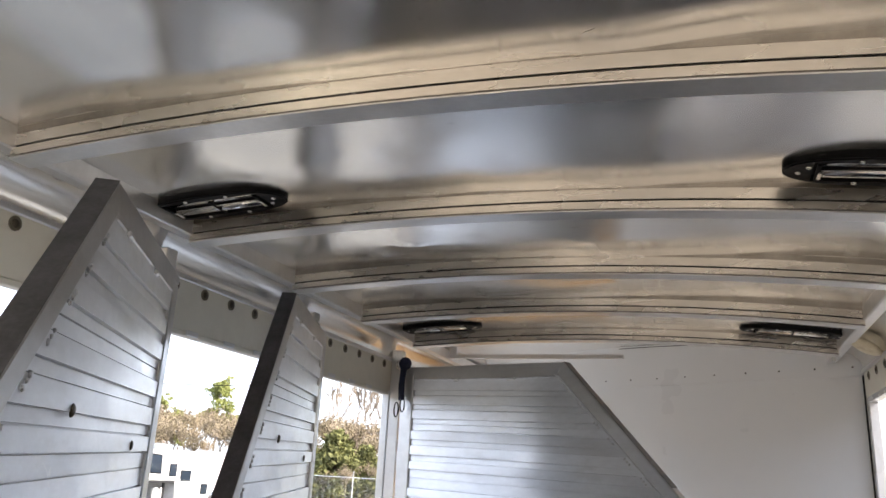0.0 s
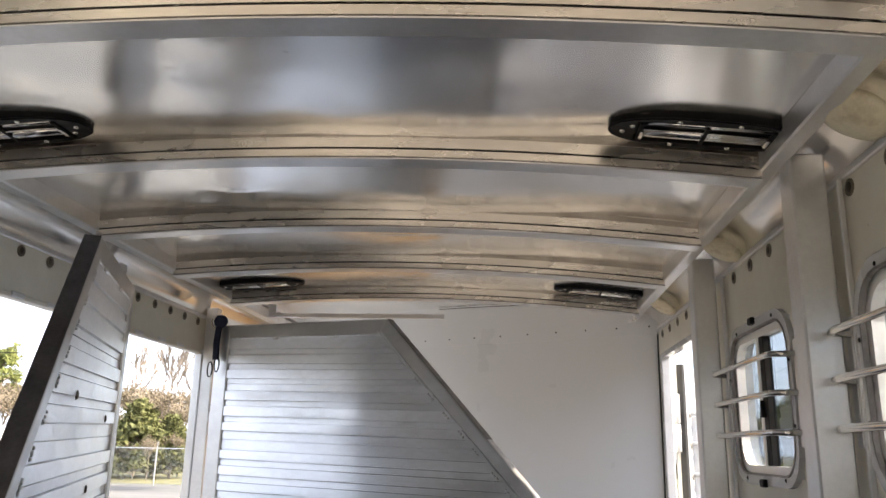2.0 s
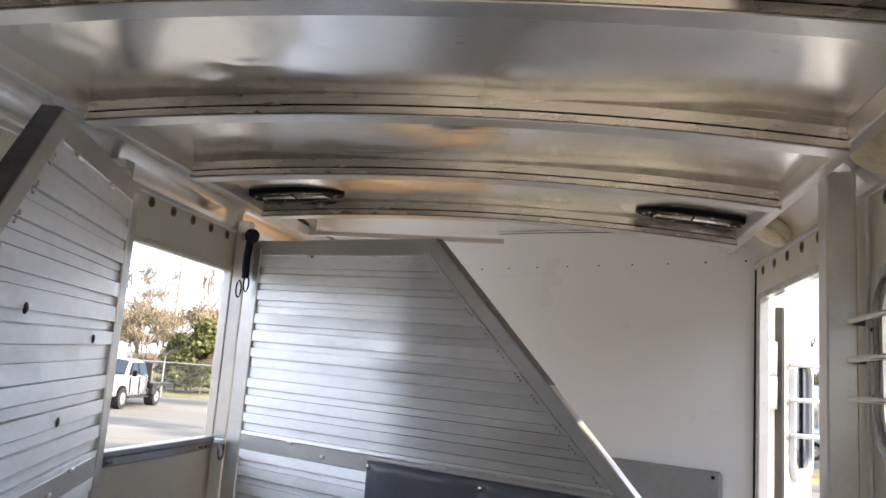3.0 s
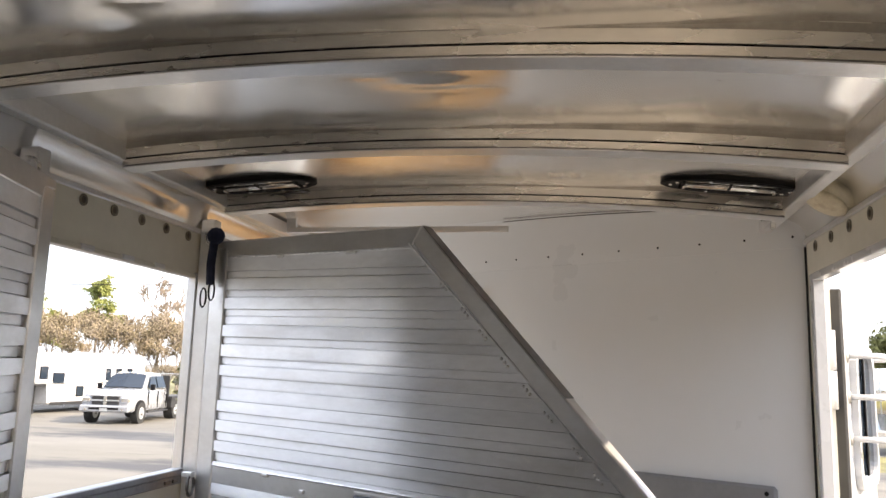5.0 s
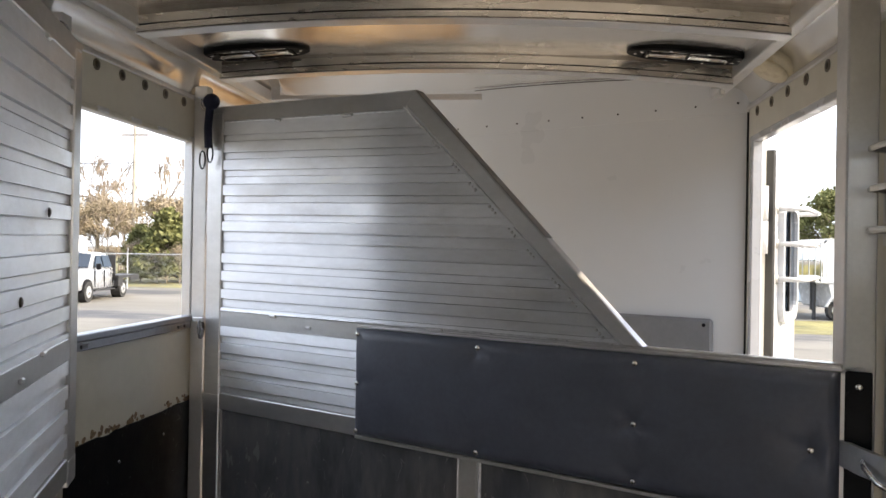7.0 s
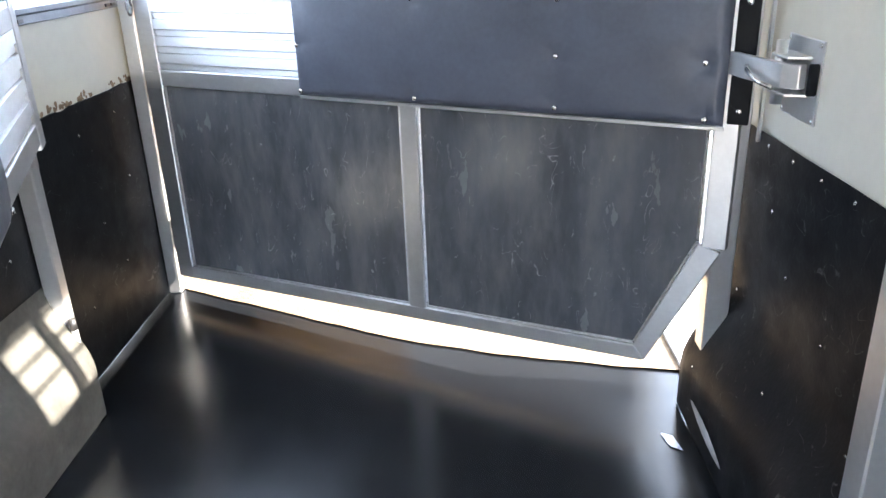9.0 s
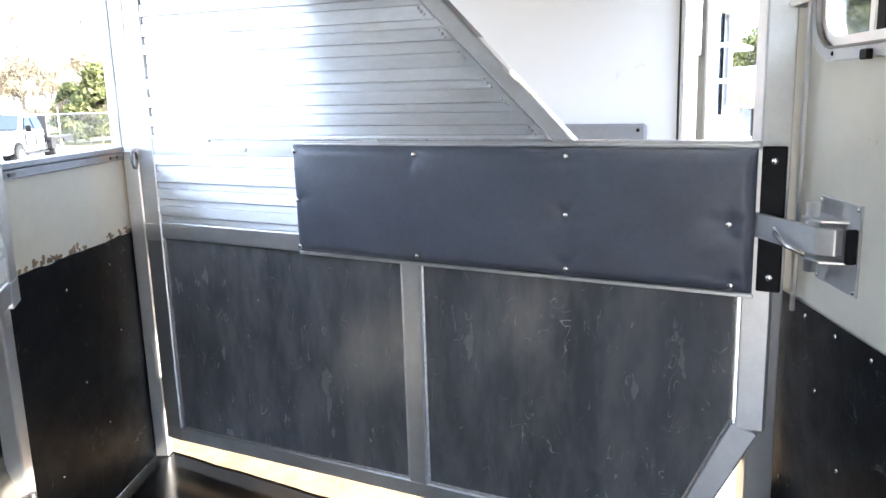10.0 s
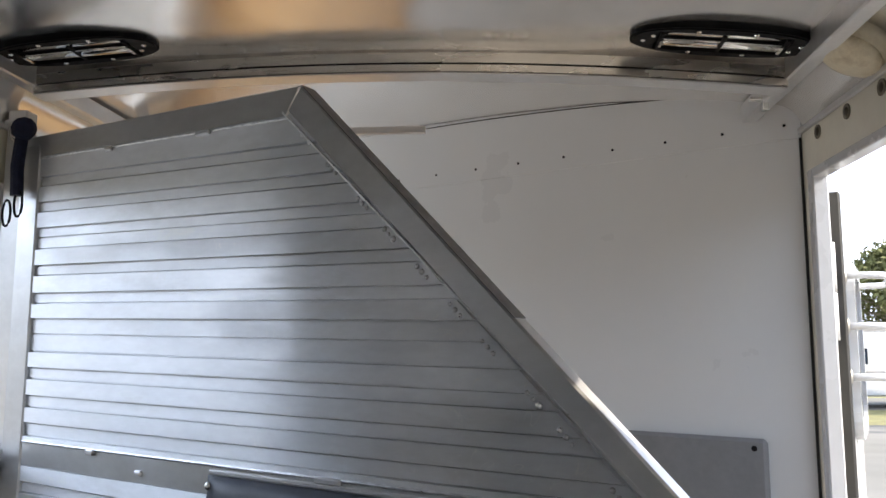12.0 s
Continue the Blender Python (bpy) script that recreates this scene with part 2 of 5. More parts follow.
def dome(bm, c, axis, r, h, n=14, rows=3):
    """A shallow cap of radius r and height h on the point c, bulging along axis."""
    d = Vector(axis).normalized()
    u = d.cross(Vector((0, 0, 1)) if abs(d.z) < 0.9 else Vector((1, 0, 0))).normalized()
    w = d.cross(u)
    c = Vector(c)
    rings = []
    for i in range(rows):
        a = i / rows * math.pi / 2
        rings.append([bm.verts.new(c + d * h * math.sin(a) + r * math.cos(a) * (math.cos(k * 2 * math.pi / n) * u + math.sin(k * 2 * math.pi / n) * w)) for k in range(n)])
    for a, b in zip(rings, rings[1:]):
        for k in range(n):
            bm.faces.new((a[k], a[(k + 1) % n], b[(k + 1) % n], b[k]))
    bm.faces.new(rings[-1])
    bm.faces.new(rings[0][::-1])
    return bm


def mesh_of(name, bm, material, smooth=False):
    me = bpy.data.meshes.new(name)
    bmesh.ops.recalc_face_normals(bm, faces=bm.faces[:])
    bm.to_mesh(me)
    bm.free()
    me.materials.append(material)
    if smooth:
        for p in me.polygons:
            p.use_smooth = True
    return me


def part(name, bm, material, parent=None, label="", smooth=False, at=None):
    ob = new(name, bm if isinstance(bm, bpy.types.Mesh) else mesh_of(name, bm, material, smooth))
    ob.parent = parent
    if at is not None:
        ob.matrix_basis = at
    return tagged(ob, label)


def thing(name, label, category, group="", m=None, kind=""):
    ob = new(name)
    ob.empty_display_size = 0.1
    if m is not None:
        ob.matrix_basis = m
    return tagged(ob, label, category, group, kind)


def B():
    return bmesh.new()


# ---- plan of the trailer ----
LW, RW = -1.085, 1.058            # faces of the side linings
REAR, FRONT = 0.0, 5.45
HINGES = (3.912, 2.98, 2.09)
SLANT = -28.1
GATE = -27.2
RPOST = (2.94, 2.03, 1.12, 0.21)


def roof_z(x):
    return 2.270 - 0.0535 * (x + 0.18) ** 2


def front_y(x):
    return 4.090 - 0.534 * (x - 1.058)


# floor
bm = box(B(), LW - 0.05, RW + 0.05, REAR, FRONT, -0.10, -0.012)
floor = tagged(part("floor", bm, M_ALU), "ribbed aluminium trailer floor under rubber mats", "floor", "", "structure")
for y0, y1 in ((REAR + 0.02, 1.19), (1.20, 5.2)):
    bm = B()
    nx, ny = 26, 18
    rows_v = []
    for i in range(nx + 1):
        x = LW + 0.005 + (RW - LW - 0.01) * i / nx
        rows_v.append([bm.verts.new((x, y0 + (y1 - y0) * j / ny, 0.0012 * noise.noise((x * 3, j * 0.4 + y0, 0)))) for j in range(ny + 1)])
    for i in range(nx):
        for j in range(ny):
            bm.faces.new((rows_v[i][j], rows_v[i + 1][j], rows_v[i + 1][j + 1], rows_v[i][j + 1]))
    ext = bmesh.ops.extrude_face_region(bm, geom=bm.faces[:])
    bmesh.ops.translate(bm, verts=[v for v in ext["geom"] if isinstance(v, bmesh.types.BMVert)], vec=(0, 0, -0.012))
    part("rubber_mat", bm, M_MAT, floor, "black textured rubber floor mat", True)


# left wall, with three feed openings
OPEN_Z = (1.272, 1.968)
OPENINGS = ((3.165, 3.945), (2.207, 2.987), (1.25, 2.03), (4.12, 4.90))
bm = B()
x0, x1 = LW - 0.022, LW
box(bm, x0, x1, REAR, FRONT, OPEN_Z[1], 2.150)
box(bm, x0, x1, REAR, FRONT, 0.0, OPEN_Z[0])
edges = [REAR, *sorted(v for o in OPENINGS for v in o), FRONT]
for a, b in zip(edges[::2], edges[1::2]):
    box(bm, x0, x1, a, b, OPEN_Z[0], OPEN_Z[1])
wall_left = tagged(part("wall_left", bm, M_CREAM), "cream painted aluminium trailer side wall with feed openings", "wall", "", "structure")
bm = B()
n = 150
ragged = []
for i in range(n + 1):
    y = REAR + 0.05 + (FRONT - REAR - 0.1) * i / n
    ragged.append((y, 0.945 + 0.005 * noise.noise((y * 9, 0, 0)) + 0.008 * noise.noise((y * 31, 3, 0))))
for (ya, za), (yb, zb) in zip(ragged, ragged[1:]):
    v = [bm.verts.new(p) for p in ((LW + 0.008, ya, 0.004), (LW + 0.008, yb, 0.004), (LW + 0.008, yb, zb), (LW + 0.008, ya, za), (LW, yb, zb), (LW, ya, za))]
    bm.faces.new((v[0], v[1], v[2], v[3]))
    bm.faces.new((v[3], v[2], v[4], v[5]))
part("rubber_lining", bm, M_RUBBER, wall_left, "black rubber kick lining with a ragged glued top edge")
bm = B()
for i in range(420):
    y = REAR + 0.1 + random.random() * (FRONT - REAR - 0.2)
    if noise.noise((y * 5, 9, 0)) < -0.15:
        continue
    z = 0.952 + 0.018 * random.random() ** 2
    dome(bm, (LW + 0.0005, y, z), (1, 0, 0), 0.003 + 0.008 * random.random(), 0.0025, 7, 2)
tagged(part("glue_residue", bm, mat("brown glue residue", (0.30, 0.215, 0.13), 0.8, 0, 0.4, 40), wall_left, "brown smeared glue above the rubber"), kind="stuff")
bolt_me = mesh_of("bolt", dome(B(), (0, 0, 0), (1, 0, 0), 0.0125, 0.007, 12), M_HOLE, True)
ring_me = mesh_of("washer", tube(B(), [(-0.001, 0, 0), (0.003, 0, 0)], 0.018, 14), M_WASHER)
y = 3.880
while y > 0.6:
    b = part("bolt", bolt_me, M_HOLE, wall_left, at=pose(LW, y, 2.104))
    part("washer", ring_me, M_WASHER, b)
    y -= 0.147
screw_me = mesh_of("screw", dome(B(), (0, 0, 0), (1, 0, 0), 0.006, 0.004, 8), M_CHROME, True)
for y, z in ((3.75, 0.86), (3.45, 0.84), (3.78, 0.6), (3.5, 0.5), (3.62, 0.3), (2.9, 0.6), (2.6, 0.8), (3.3, 0.25)):
    part("screw", screw_me, M_CHROME, wall_left, at=pose(LW + 0.008, y, z))

for i, (a, b) in enumerate(OPENINGS):
    w = tagged(thing("window_%d" % (i + 1), "aluminium framed feed opening with its drop window down", "window", "feed openings"), kind="structure")
    z0, z1 = OPEN_Z
    part("window_frame", box(B(), LW - 0.026, LW + 0.012, b - 0.002, b + 0.022, z0 - 0.03, z1 + 0.01, 0.004), M_ALU, w)
    part("window_frame", box(B(), LW - 0.026, LW + 0.012, a - 0.022, a + 0.002, z0 - 0.03, z1 + 0.01, 0.004), M_ALU, w)
    part("window_frame", box(B(), LW - 0.026, LW + 0.006, a, b, z1 - 0.010, z1 + 0.006, 0.002), M_CREAM, w, "cream header lip")
    bm = box(B(), LW - 0.026, LW + 0.020, a, b, z0 - 0.012, z0 + 0.008, 0.003)
    box(bm, LW + 0.002, LW + 0.016, a, b, z0 - 0.042, z0 - 0.012, 0.003)
    part("window_sill", bm, M_SILL, w, "weathered aluminium sill channel")
    for yy in (a + 0.06, b - 0.05, b - 0.1):
        bm = box(B(), LW + 0.016, LW + 0.024, yy - 0.016, yy + 0.016, z0 - 0.034, z0 - 0.022, 0.002)
        part("latch_clip", bm, M_DARKEDGE, w)
    for yy in (a + 0.16, a + 0.36, a + 0.54):
        bm = box(B(), LW + 0.002, LW + 0.010, yy - 0.03, yy + 0.03, z1 - 0.006, z1 + 0.010, 0.002)
        part("hinge_tab", bm, M_ALU, w)

# right wall, with the escape doorway and two barred windows
DOOR_Y, DOOR_Z = (3.06, 4.055), 1.985
WINS = ((2.36, 2.86), (1.46, 1.96), (0.56, 1.06))
WIN_Z = (1.505, 1.895)
x0, x1 = RW, RW + 0.03
bm = B()
box(bm, x0, x1, REAR, FRONT, DOOR_Z, 2.115)
box(bm, x0, x1, DOOR_Y[1], FRONT, 0.0, DOOR_Z)
box(bm, x0, x1, REAR, DOOR_Y[0], 0.0, WIN_Z[0])
box(bm, x0, x1, REAR, DOOR_Y[0], WIN_Z[1], DOOR_Z)
edges = [REAR, *sorted(v for o in WINS for v in o), DOOR_Y[0]]
for a, b in zip(edges[::2], edges[1::2]):
    box(bm, x0, x1, a, b, WIN_Z[0], WIN_Z[1])
wall_right = tagged(part("wall_right", bm, M_CREAM), "cream painted aluminium trailer side wall with barred windows", "wall", "", "structure")
# rubber lining that bulges over the wheel well
WELL = (0.9, 3.12)


def well_x(y, z, out=0.12):
    """How far the lining stands off the wall over the wheel box."""
    if z > 0.46:
        return 0.006
    k = min(1.0, max(0.0, (y - WELL[0]) / 0.25)) * min(1.0, max(0.0, (WELL[1] - y) / 0.10))
    t = min(1.0, (0.46 - z) / 0.30)
    return 0.006 + out * k * (t * t * (3 - 2 * t))


def lining(side, top, y_end, label, parent):
    bm = B()
    ys = [REAR + 0.05 + (y_end - REAR - 0.05) * i / 90 for i in range(91)]
    zs = [0.004 + (top - 0.004) * j / 24 for j in range(25)]
    face = RW if side > 0 else LW
    grid = [[bm.verts.new((face - side * (well_x(y, z) + 0.003 * noise.noise((y * 4, z * 4, side))), y, z)) for z in zs] for y in ys]
    for i in range(90):
        for j in range(24):
            bm.faces.new((grid[i][j], grid[i + 1][j], grid[i + 1][j + 1], grid[i][j + 1]))
    return part("rubber_lining", bm, M_RUBBER, parent, label, True)


lining(1, 0.93, 3.045, "black rubber kick lining pulled over the wheel box", wall_right)
bm = B()
ys = [0.9 + 2.21 * i / 60 for i in range(61)]
zs = [0.004 + 0.46 * j / 20 for j in range(21)]
grid = [[bm.verts.new((LW + well_x(y, z) + 0.006, y, z)) for z in zs] for y in ys]
for i in range(60):
    for j in range(20):
        bm.faces.new((grid[i][j], grid[i + 1][j], grid[i + 1][j + 1], grid[i][j + 1]))
part("wheel_box_cover", bm, mat("dusty rubber", (0.075, 0.07, 0.062), 0.6, 0, 0.3, 5, 0.0008, 60, stain=(0.03, 0.03, 0.03), stain_scale=4), wall_left, "dusty rubber sheet over the wheel box", True)
for yy in [2.98 - 0.155 * i for i in range(12)]:
    part("screw", screw_me, M_CHROME, wall_right, at=pose(RW - 0.008, yy, 0.905, 0, 0, 180))
for yy, zz in ((2.92, 0.45), (2.62, 0.62), (2.55, 0.33), (2.4, 0.55), (2.75, 0.75), (2.2, 0.4), (2.9, 0.2)):
    part("screw", screw_me, M_CHROME, wall_right, at=pose(RW - well_x(yy, zz) - 0.002, yy, zz, 0, 0, 180))
y = 3.98
while y > 0.5:
    if not any(abs(y - p) < 0.06 for p in RPOST):
        b = part("bolt", bolt_me, M_HOLE, wall_right, at=pose(RW, y, 2.078, 0, 0, 180))
        part("washer", ring_me, M_WASHER, b)
    y -= 0.168

# slanted front wall
FRAME_F = Matrix.Translation((RW, front_y(RW), 0)) @ Matrix.Rotation(radians(SLANT), 4, "Z")   # local x runs to the left as negative
L = (RW - LW) / math.cos(radians(SLANT)) + 0.03
bm = B()
box(bm, -L, 0.0, 0.0, 0.04, 0.0, 2.145)
wall_front = part("wall_front", bm, M_WHITE, at=FRAME_F)
tagged(wall_front, "white painted slanted front wall of the horse area", "wall", "", "structure")
top = []
for i in range(41):
    s = -L + L * i / 40
    x = RW + s * math.cos(radians(SLANT))
    zt = roof_z(x) if abs(x) < 0.94 else roof_z(x) - 0.02
    top.append((s, zt + 0.05))
prism(bm := B(), [(-L, 2.092), (0.0, 2.092), *top[::-1]], -0.006, 0.03, lambda u, v, w: (u, w, v))
part("head_panel", bm, M_WHITE, wall_front, "white head panel riveted over the wall sheet")
part("sealant_bead", tube(B(), [(s, -0.005, zt - 0.016) for s, zt in top if -1.24 < s < -0.13], 0.0022, 6), M_SEAL, wall_front, "dark sealant line under the roof")
rivet_me = mesh_of("rivet", dome(B(), (0, 0, 0), (0, -1, 0), 0.0045, 0.003, 8), M_BLACK, True)
for i in range(14):
    part("rivet", rivet_me, M_BLACK, wall_front, at=pose(-0.04 - 0.16 * i, -0.006, 2.130))
part("edge_trim", box(B(), -0.006, 0.0, -0.005, 0.0, 0.0, 2.10), M_SEAL, wall_front, "black sealant bead")
# unseen door, added behind the divider to give the roof its orange reflection
M_OAK = mat("honey oak veneer", (0.66, 0.40, 0.175), 0.42, 0.0, 0.12, 3, 0.0004, 30, (4, 4, 0.5), 0.06, (0.52, 0.30, 0.12), 5, (0.5, 0.8))
wd = thing("door_2", "unseen honey-brown door added on the front wall to warm the roof's reflection", "door", m=FRAME_F, kind="structure")
part("leaf", box(B(), -2.36, -1.36, -0.024, -0.004, 0.03, 1.965, 0.003), M_OAK, wd)
for a, b, c, d in ((-2.40, -2.362, 0.02, 2.0), (-1.358, -1.32, 0.02, 2.0), (-2.362, -1.358, 1.968, 2.0)):
    part("casing", box(B(), a, b, -0.030, -0.004, c, d, 0.003), M_OAK, wd)
part("door_knob", dome(B(), (-1.44, -0.024, 0.98), (0, -1, 0), 0.03, 0.045, 14), M_CHROME, wd, "bright steel knob", True)
wp = thing("wall_pad", "mid grey vinyl kick pad on the white front wall", "pad", m=FRAME_F)
bm = box(B(), -1.3, -0.118, -0.025, -0.001, 0.93, 1.305, 0.010)
part("cushion", bm, M_PADGREY, wp)
for s in (-0.15, -0.6, -1.1):
    for z in (1.28, 0.96):
        part("stud", dome(B(), (s, -0.025, z), (0, -1, 0), 0.008, 0.004, 8), M_BLACK, wp, "", True)

# roof
DENTS = ((-0.53, 2.58, 0.05, 0.022, 0.006), (-0.41, 2.47, 0.07, 0.02, 0.006), (-0.47, 2.52, 0.03, 0.05, -0.004), (-0.31, 3.16, 0.10, 0.025, 0.005), (-0.20, 3.12, 0.05, 0.02, -0.003), (0.02, 2.91, 0.11, 0.03, 0.007), (0.10, 2.96, 0.05, 0.022, -0.005), (-0.10, 2.86, 0.07, 0.02, 0.004), (0.35, 1.75, 0.05, 0.16, 0.004), (-0.5, 1.8, 0.16, 0.10, 0.005))
VENTS = ((3.70, -0.735, 0.755), (1.985, -0.762, 0.79), (0.28, -0.75, 0.77))
BOWS = (3.815, 3.215, 2.655, 2.085, 1.49, 0.89, 0.29, -0.31)
bm = B()
nx, ny = 100, 280
grid = []
for i in range(nx + 1):
    x = -0.965 + 1.93 * i / nx
    col = []
    for j in range(ny + 1):
        y = REAR + (FRONT - REAR) * j / ny
        edge = 1 - (abs(x) / 0.965) ** 6
        dz = 0.006 * noise.noise((x * 1.6, y * 2.2, 1)) + 0.0022 * noise.noise((x * 4.5, y * 6, 7)) + 0.004 * max(0, noise.noise((x * 5, y * 5, 21)) - 0.25)
        for px, py, sx, sy, amp in DENTS:
            dz -= amp * math.exp(-((x - px) / sx) ** 2 - ((y - py) / sy) ** 2)
        for vy, *vxs in VENTS:
            for vx in vxs:
                dz *= 1 - math.exp(-((x - vx) / 0.25) ** 4 - ((y - vy) / 0.11) ** 4)
        # the sheet hangs a little below its edges in the middle of the roof, and lifts towards the front wall
        lift = min(1.0, max(0.0, (y - 3.86) / 0.25))
        dz += 0.040 * lift - 0.014 * (1 - lift) * max(0.0, 1 - (x / 0.72) ** 2)
        col.append(bm.verts.new((x, y, roof_z(max(-0.93, min(0.93, x))) + dz * edge)))
    grid.append(col)
for i in range(nx):
    for j in range(ny):
        bm.faces.new((grid[i][j], grid[i + 1][j], grid[i + 1][j + 1], grid[i][j + 1]))
ceiling = tagged(part("ceiling", bm, M_CEIL, None, "", True), "polished aluminium trailer roof sheet, slightly dented", "ceiling", "", "structure")
bm = B()
box(bm, LW - 0.05, RW + 0.05, REAR, FRONT, 2.36, 2.38)
tagged(part("roof_skin", bm, M_ALU), "outer aluminium roof skin", "roof", "", "structure")
for side in (-1, 1):
    face = LW if side < 0 else RW
    # rail under the roof's edge, then a concave cove to the wall
    rx = 0.915 if side < 0 else 0.935
    rz = roof_z(side * rx)
    bm = box(B(), *sorted((side * (rx - 0.010), side * (rx + 0.030))), REAR, FRONT, rz - 0.050, rz + 0.004, 0.004)
    tagged(part("trim_rail", bm, M_ALU), "aluminium edge rail under the roof", "rail", "", "structure")
    pts = []
    low = 2.138 if side < 0 else 2.112
    w, h = abs(face) - rx - 0.02, rz - 0.012 - low
    for k in range(13):
        a = math.pi / 2 * k / 12
        pts.append((rx + 0.02 + w * math.sin(a), low + h * math.cos(a) + 0.010 * math.sin(2 * a)))
    bm = B()
    rows_v = [[bm.verts.new((side * u, REAR + (FRONT - REAR) * j / 30, v + 0.0012 * noise.noise((u * 9, j * 0.7, side)))) for j in range(31)] for u, v in pts]
    for a, b in zip(rows_v, rows_v[1:]):
        for j in range(30):
            bm.faces.new((a[j], b[j], b[j + 1], a[j + 1]))
    tagged(part("trim_cove", bm, M_CEIL, None, "", True), "rounded aluminium cove between roof and wall", "cove", "", "structure")
    bm = box(B(), *sorted((face, face - side * 0.010)), REAR, FRONT, low - 0.013, low + 0.005, 0.003)
    tagged(part("trim_strip", bm, M_ALU), "aluminium strip along the wall's top", "strip", "", "structure")
    bm = box(B(), *sorted((face + side * 0.0, face + side * 0.05)), REAR, FRONT, 2.1505 if side < 0 else 2.116, 2.37)
    tagged(part("wall_top", bm, M_ALU), "aluminium top rail of the trailer side", "rail", "", "structure")


def bow(y, xa=-0.912, xb=0.930):
    """A roof bow: a rib with a slot and a flange, following the crown."""
    ob = tagged(new("roof_bow"), "arched aluminium roof bow under the roof sheet", "roof bow", "roof bows", "structure")
    ob.matrix_basis = pose(0, y, 0)

    def run(name, ya, yb, lo, hi, m, lab=""):
        bm = B()
        nn = 28
        rings = []
        for i in range(nn + 1):
            x = xa + (xb - xa) * i / nn
            z = roof_z(x)
            rings.append([bm.verts.new((x, yy, z - zz)) for yy, zz in ((ya, hi), (yb, hi), (yb, lo), (ya, lo))])
        for a, b in zip(rings, rings[1:]):
            for k in range(4):
                bm.faces.new((a[k], b[k], b[(k + 1) % 4], a[(k + 1) % 4]))
        bm.faces.new(rings[0])
        bm.faces.new(rings[-1][::-1])
        part(name, bm, m, ob, lab)

    run("joint", -0.0070, 0.0, 0.0158, 0.0, M_JOINT, "dull joint between sheet and bow")
    run("rib", -0.006, 0.044, 0.0412, -0.002, M_BOW)
    # both slots take dark materials, so their shade is painted in
    run("slot", -0.001, 0.042, 0.0460, 0.0412, M_BLACK, "groove along the bow's face, its shade painted black")
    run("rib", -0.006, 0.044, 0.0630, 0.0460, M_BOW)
    run("slot", -0.002, 0.042, 0.0670, 0.0630, M_DARKEDGE, "dark strip painted as the shadow gap above the bow's flange")
    run("flange", -0.007, 0.048, 0.0700, 0.0670, M_ALU)
    return ob


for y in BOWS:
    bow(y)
bm = box(B(), -0.90, 0.028, 4.334, 4.352, 2.199, 2.221, 0.002)
box(bm, -0.90, -0.86, 4.334, 4.352, 2.2215, 2.262)
tagged(part("trim_angle", bm, M_RAIL), "short aluminium strip hung under the roof by the front wall", "strip", "", "structure")

# dusty shavings on the floor of the front stall
bm = B()
edge = []
for i in range(40):
    f = i / 39
    x = LW + 0.02 + (RW - LW - 0.04) * f
    edge.append((x, 3.912 - 0.514 * (x + 0.962) + 0.012 * noise.noise((x * 7, 2, 0)) + 0.042 + 0.22 * max(0.0, x + 0.1) ** 1.5))
ring_pts = edge + [(RW - 0.02, front_y(RW) - 0.03), (LW + 0.02, front_y(LW) - 0.03)]
bm.faces.new([bm.verts.new((x, y, 0.007)) for x, y in ring_pts])
tagged(part("wood_shavings", bm, mat("tan wood shavings", (0.20, 0.145, 0.092), 0.85, 0.0, 0.25, 9, 0.004, 70)), "tan wood shavings strewn over the front stall's floor", "shavings", "", "stuff")

# scuffs and specks on the roof sheet
rnd = random.Random(12)
bm = B()
for i in range(150):
    x, y = rnd.uniform(-0.85, 0.85), rnd.uniform(0.4, 4.0)
    a, ln, w = rnd.uniform(-0.5, 0.5), rnd.choice((0.004, 0.005, 0.008, 0.016, 0.03)), rnd.uniform(0.0012, 0.003)
    u, v = Vector((math.cos(a), math.sin(a), 0)), Vector((-math.sin(a), math.cos(a), 0))
    p = Vector((x, y, roof_z(x) - 0.0085 - 0.014 * max(0.0, 1 - (x / 0.72) ** 2)))
    q = [bm.verts.new(p + u * ln * c + v * w * s) for c, s in ((-0.5, 0), (-0.2, -0.5), (0.3, -0.4), (0.5, 0), (0.1, 0.5))]
    bm.faces.new(q)
tagged(part("scuff_marks", bm, mat("dark scuff", (0.10, 0.09, 0.08), 0.7), ceiling, "small dark scuffs and specks"), kind="stuff")
# worn gap in the lining at the foot of the wheel box
bm = B()
top_e, low_e = [], []
for i in range(25):
    f = i / 24
    y = 2.57 + 0.29 * f
    z = 0.080 + 0.03 * f
    hw = 0.020 * math.sin(math.pi * f) ** 0.7 * (1 + 0.25 * noise.noise((y * 40, 1, 0))) + 0.001
    for lst, zz in ((top_e, z + hw), (low_e, z - hw)):
        lst.append(bm.verts.new((RW - well_x(y, zz) - 0.006, y, zz)))
for i in range(24):
    bm.faces.new((low_e[i], low_e[i + 1], top_e[i + 1], top_e[i]))
part("worn_patch", bm, mat("bare grey metal", (0.55, 0.56, 0.58), 0.4, 0.3, 0.15, 30), wall_right, "bare grey patch where the rubber is torn")

# painted glint on the mat, where the bright gap by the gate reflects
bm = B()
bm.faces.new([bm.verts.new((x, y, 0.0045)) for x, y in ((0.838, 2.842), (0.872, 2.828), (0.884, 2.752), (0.851, 2.775))])
part("worn_patch", bm, mat("bright floor glint", (0.62, 0.66, 0.72), 0.3, 0.4, 0.15, 30), floor, "bright patch painted as a glint at the mat's corner")

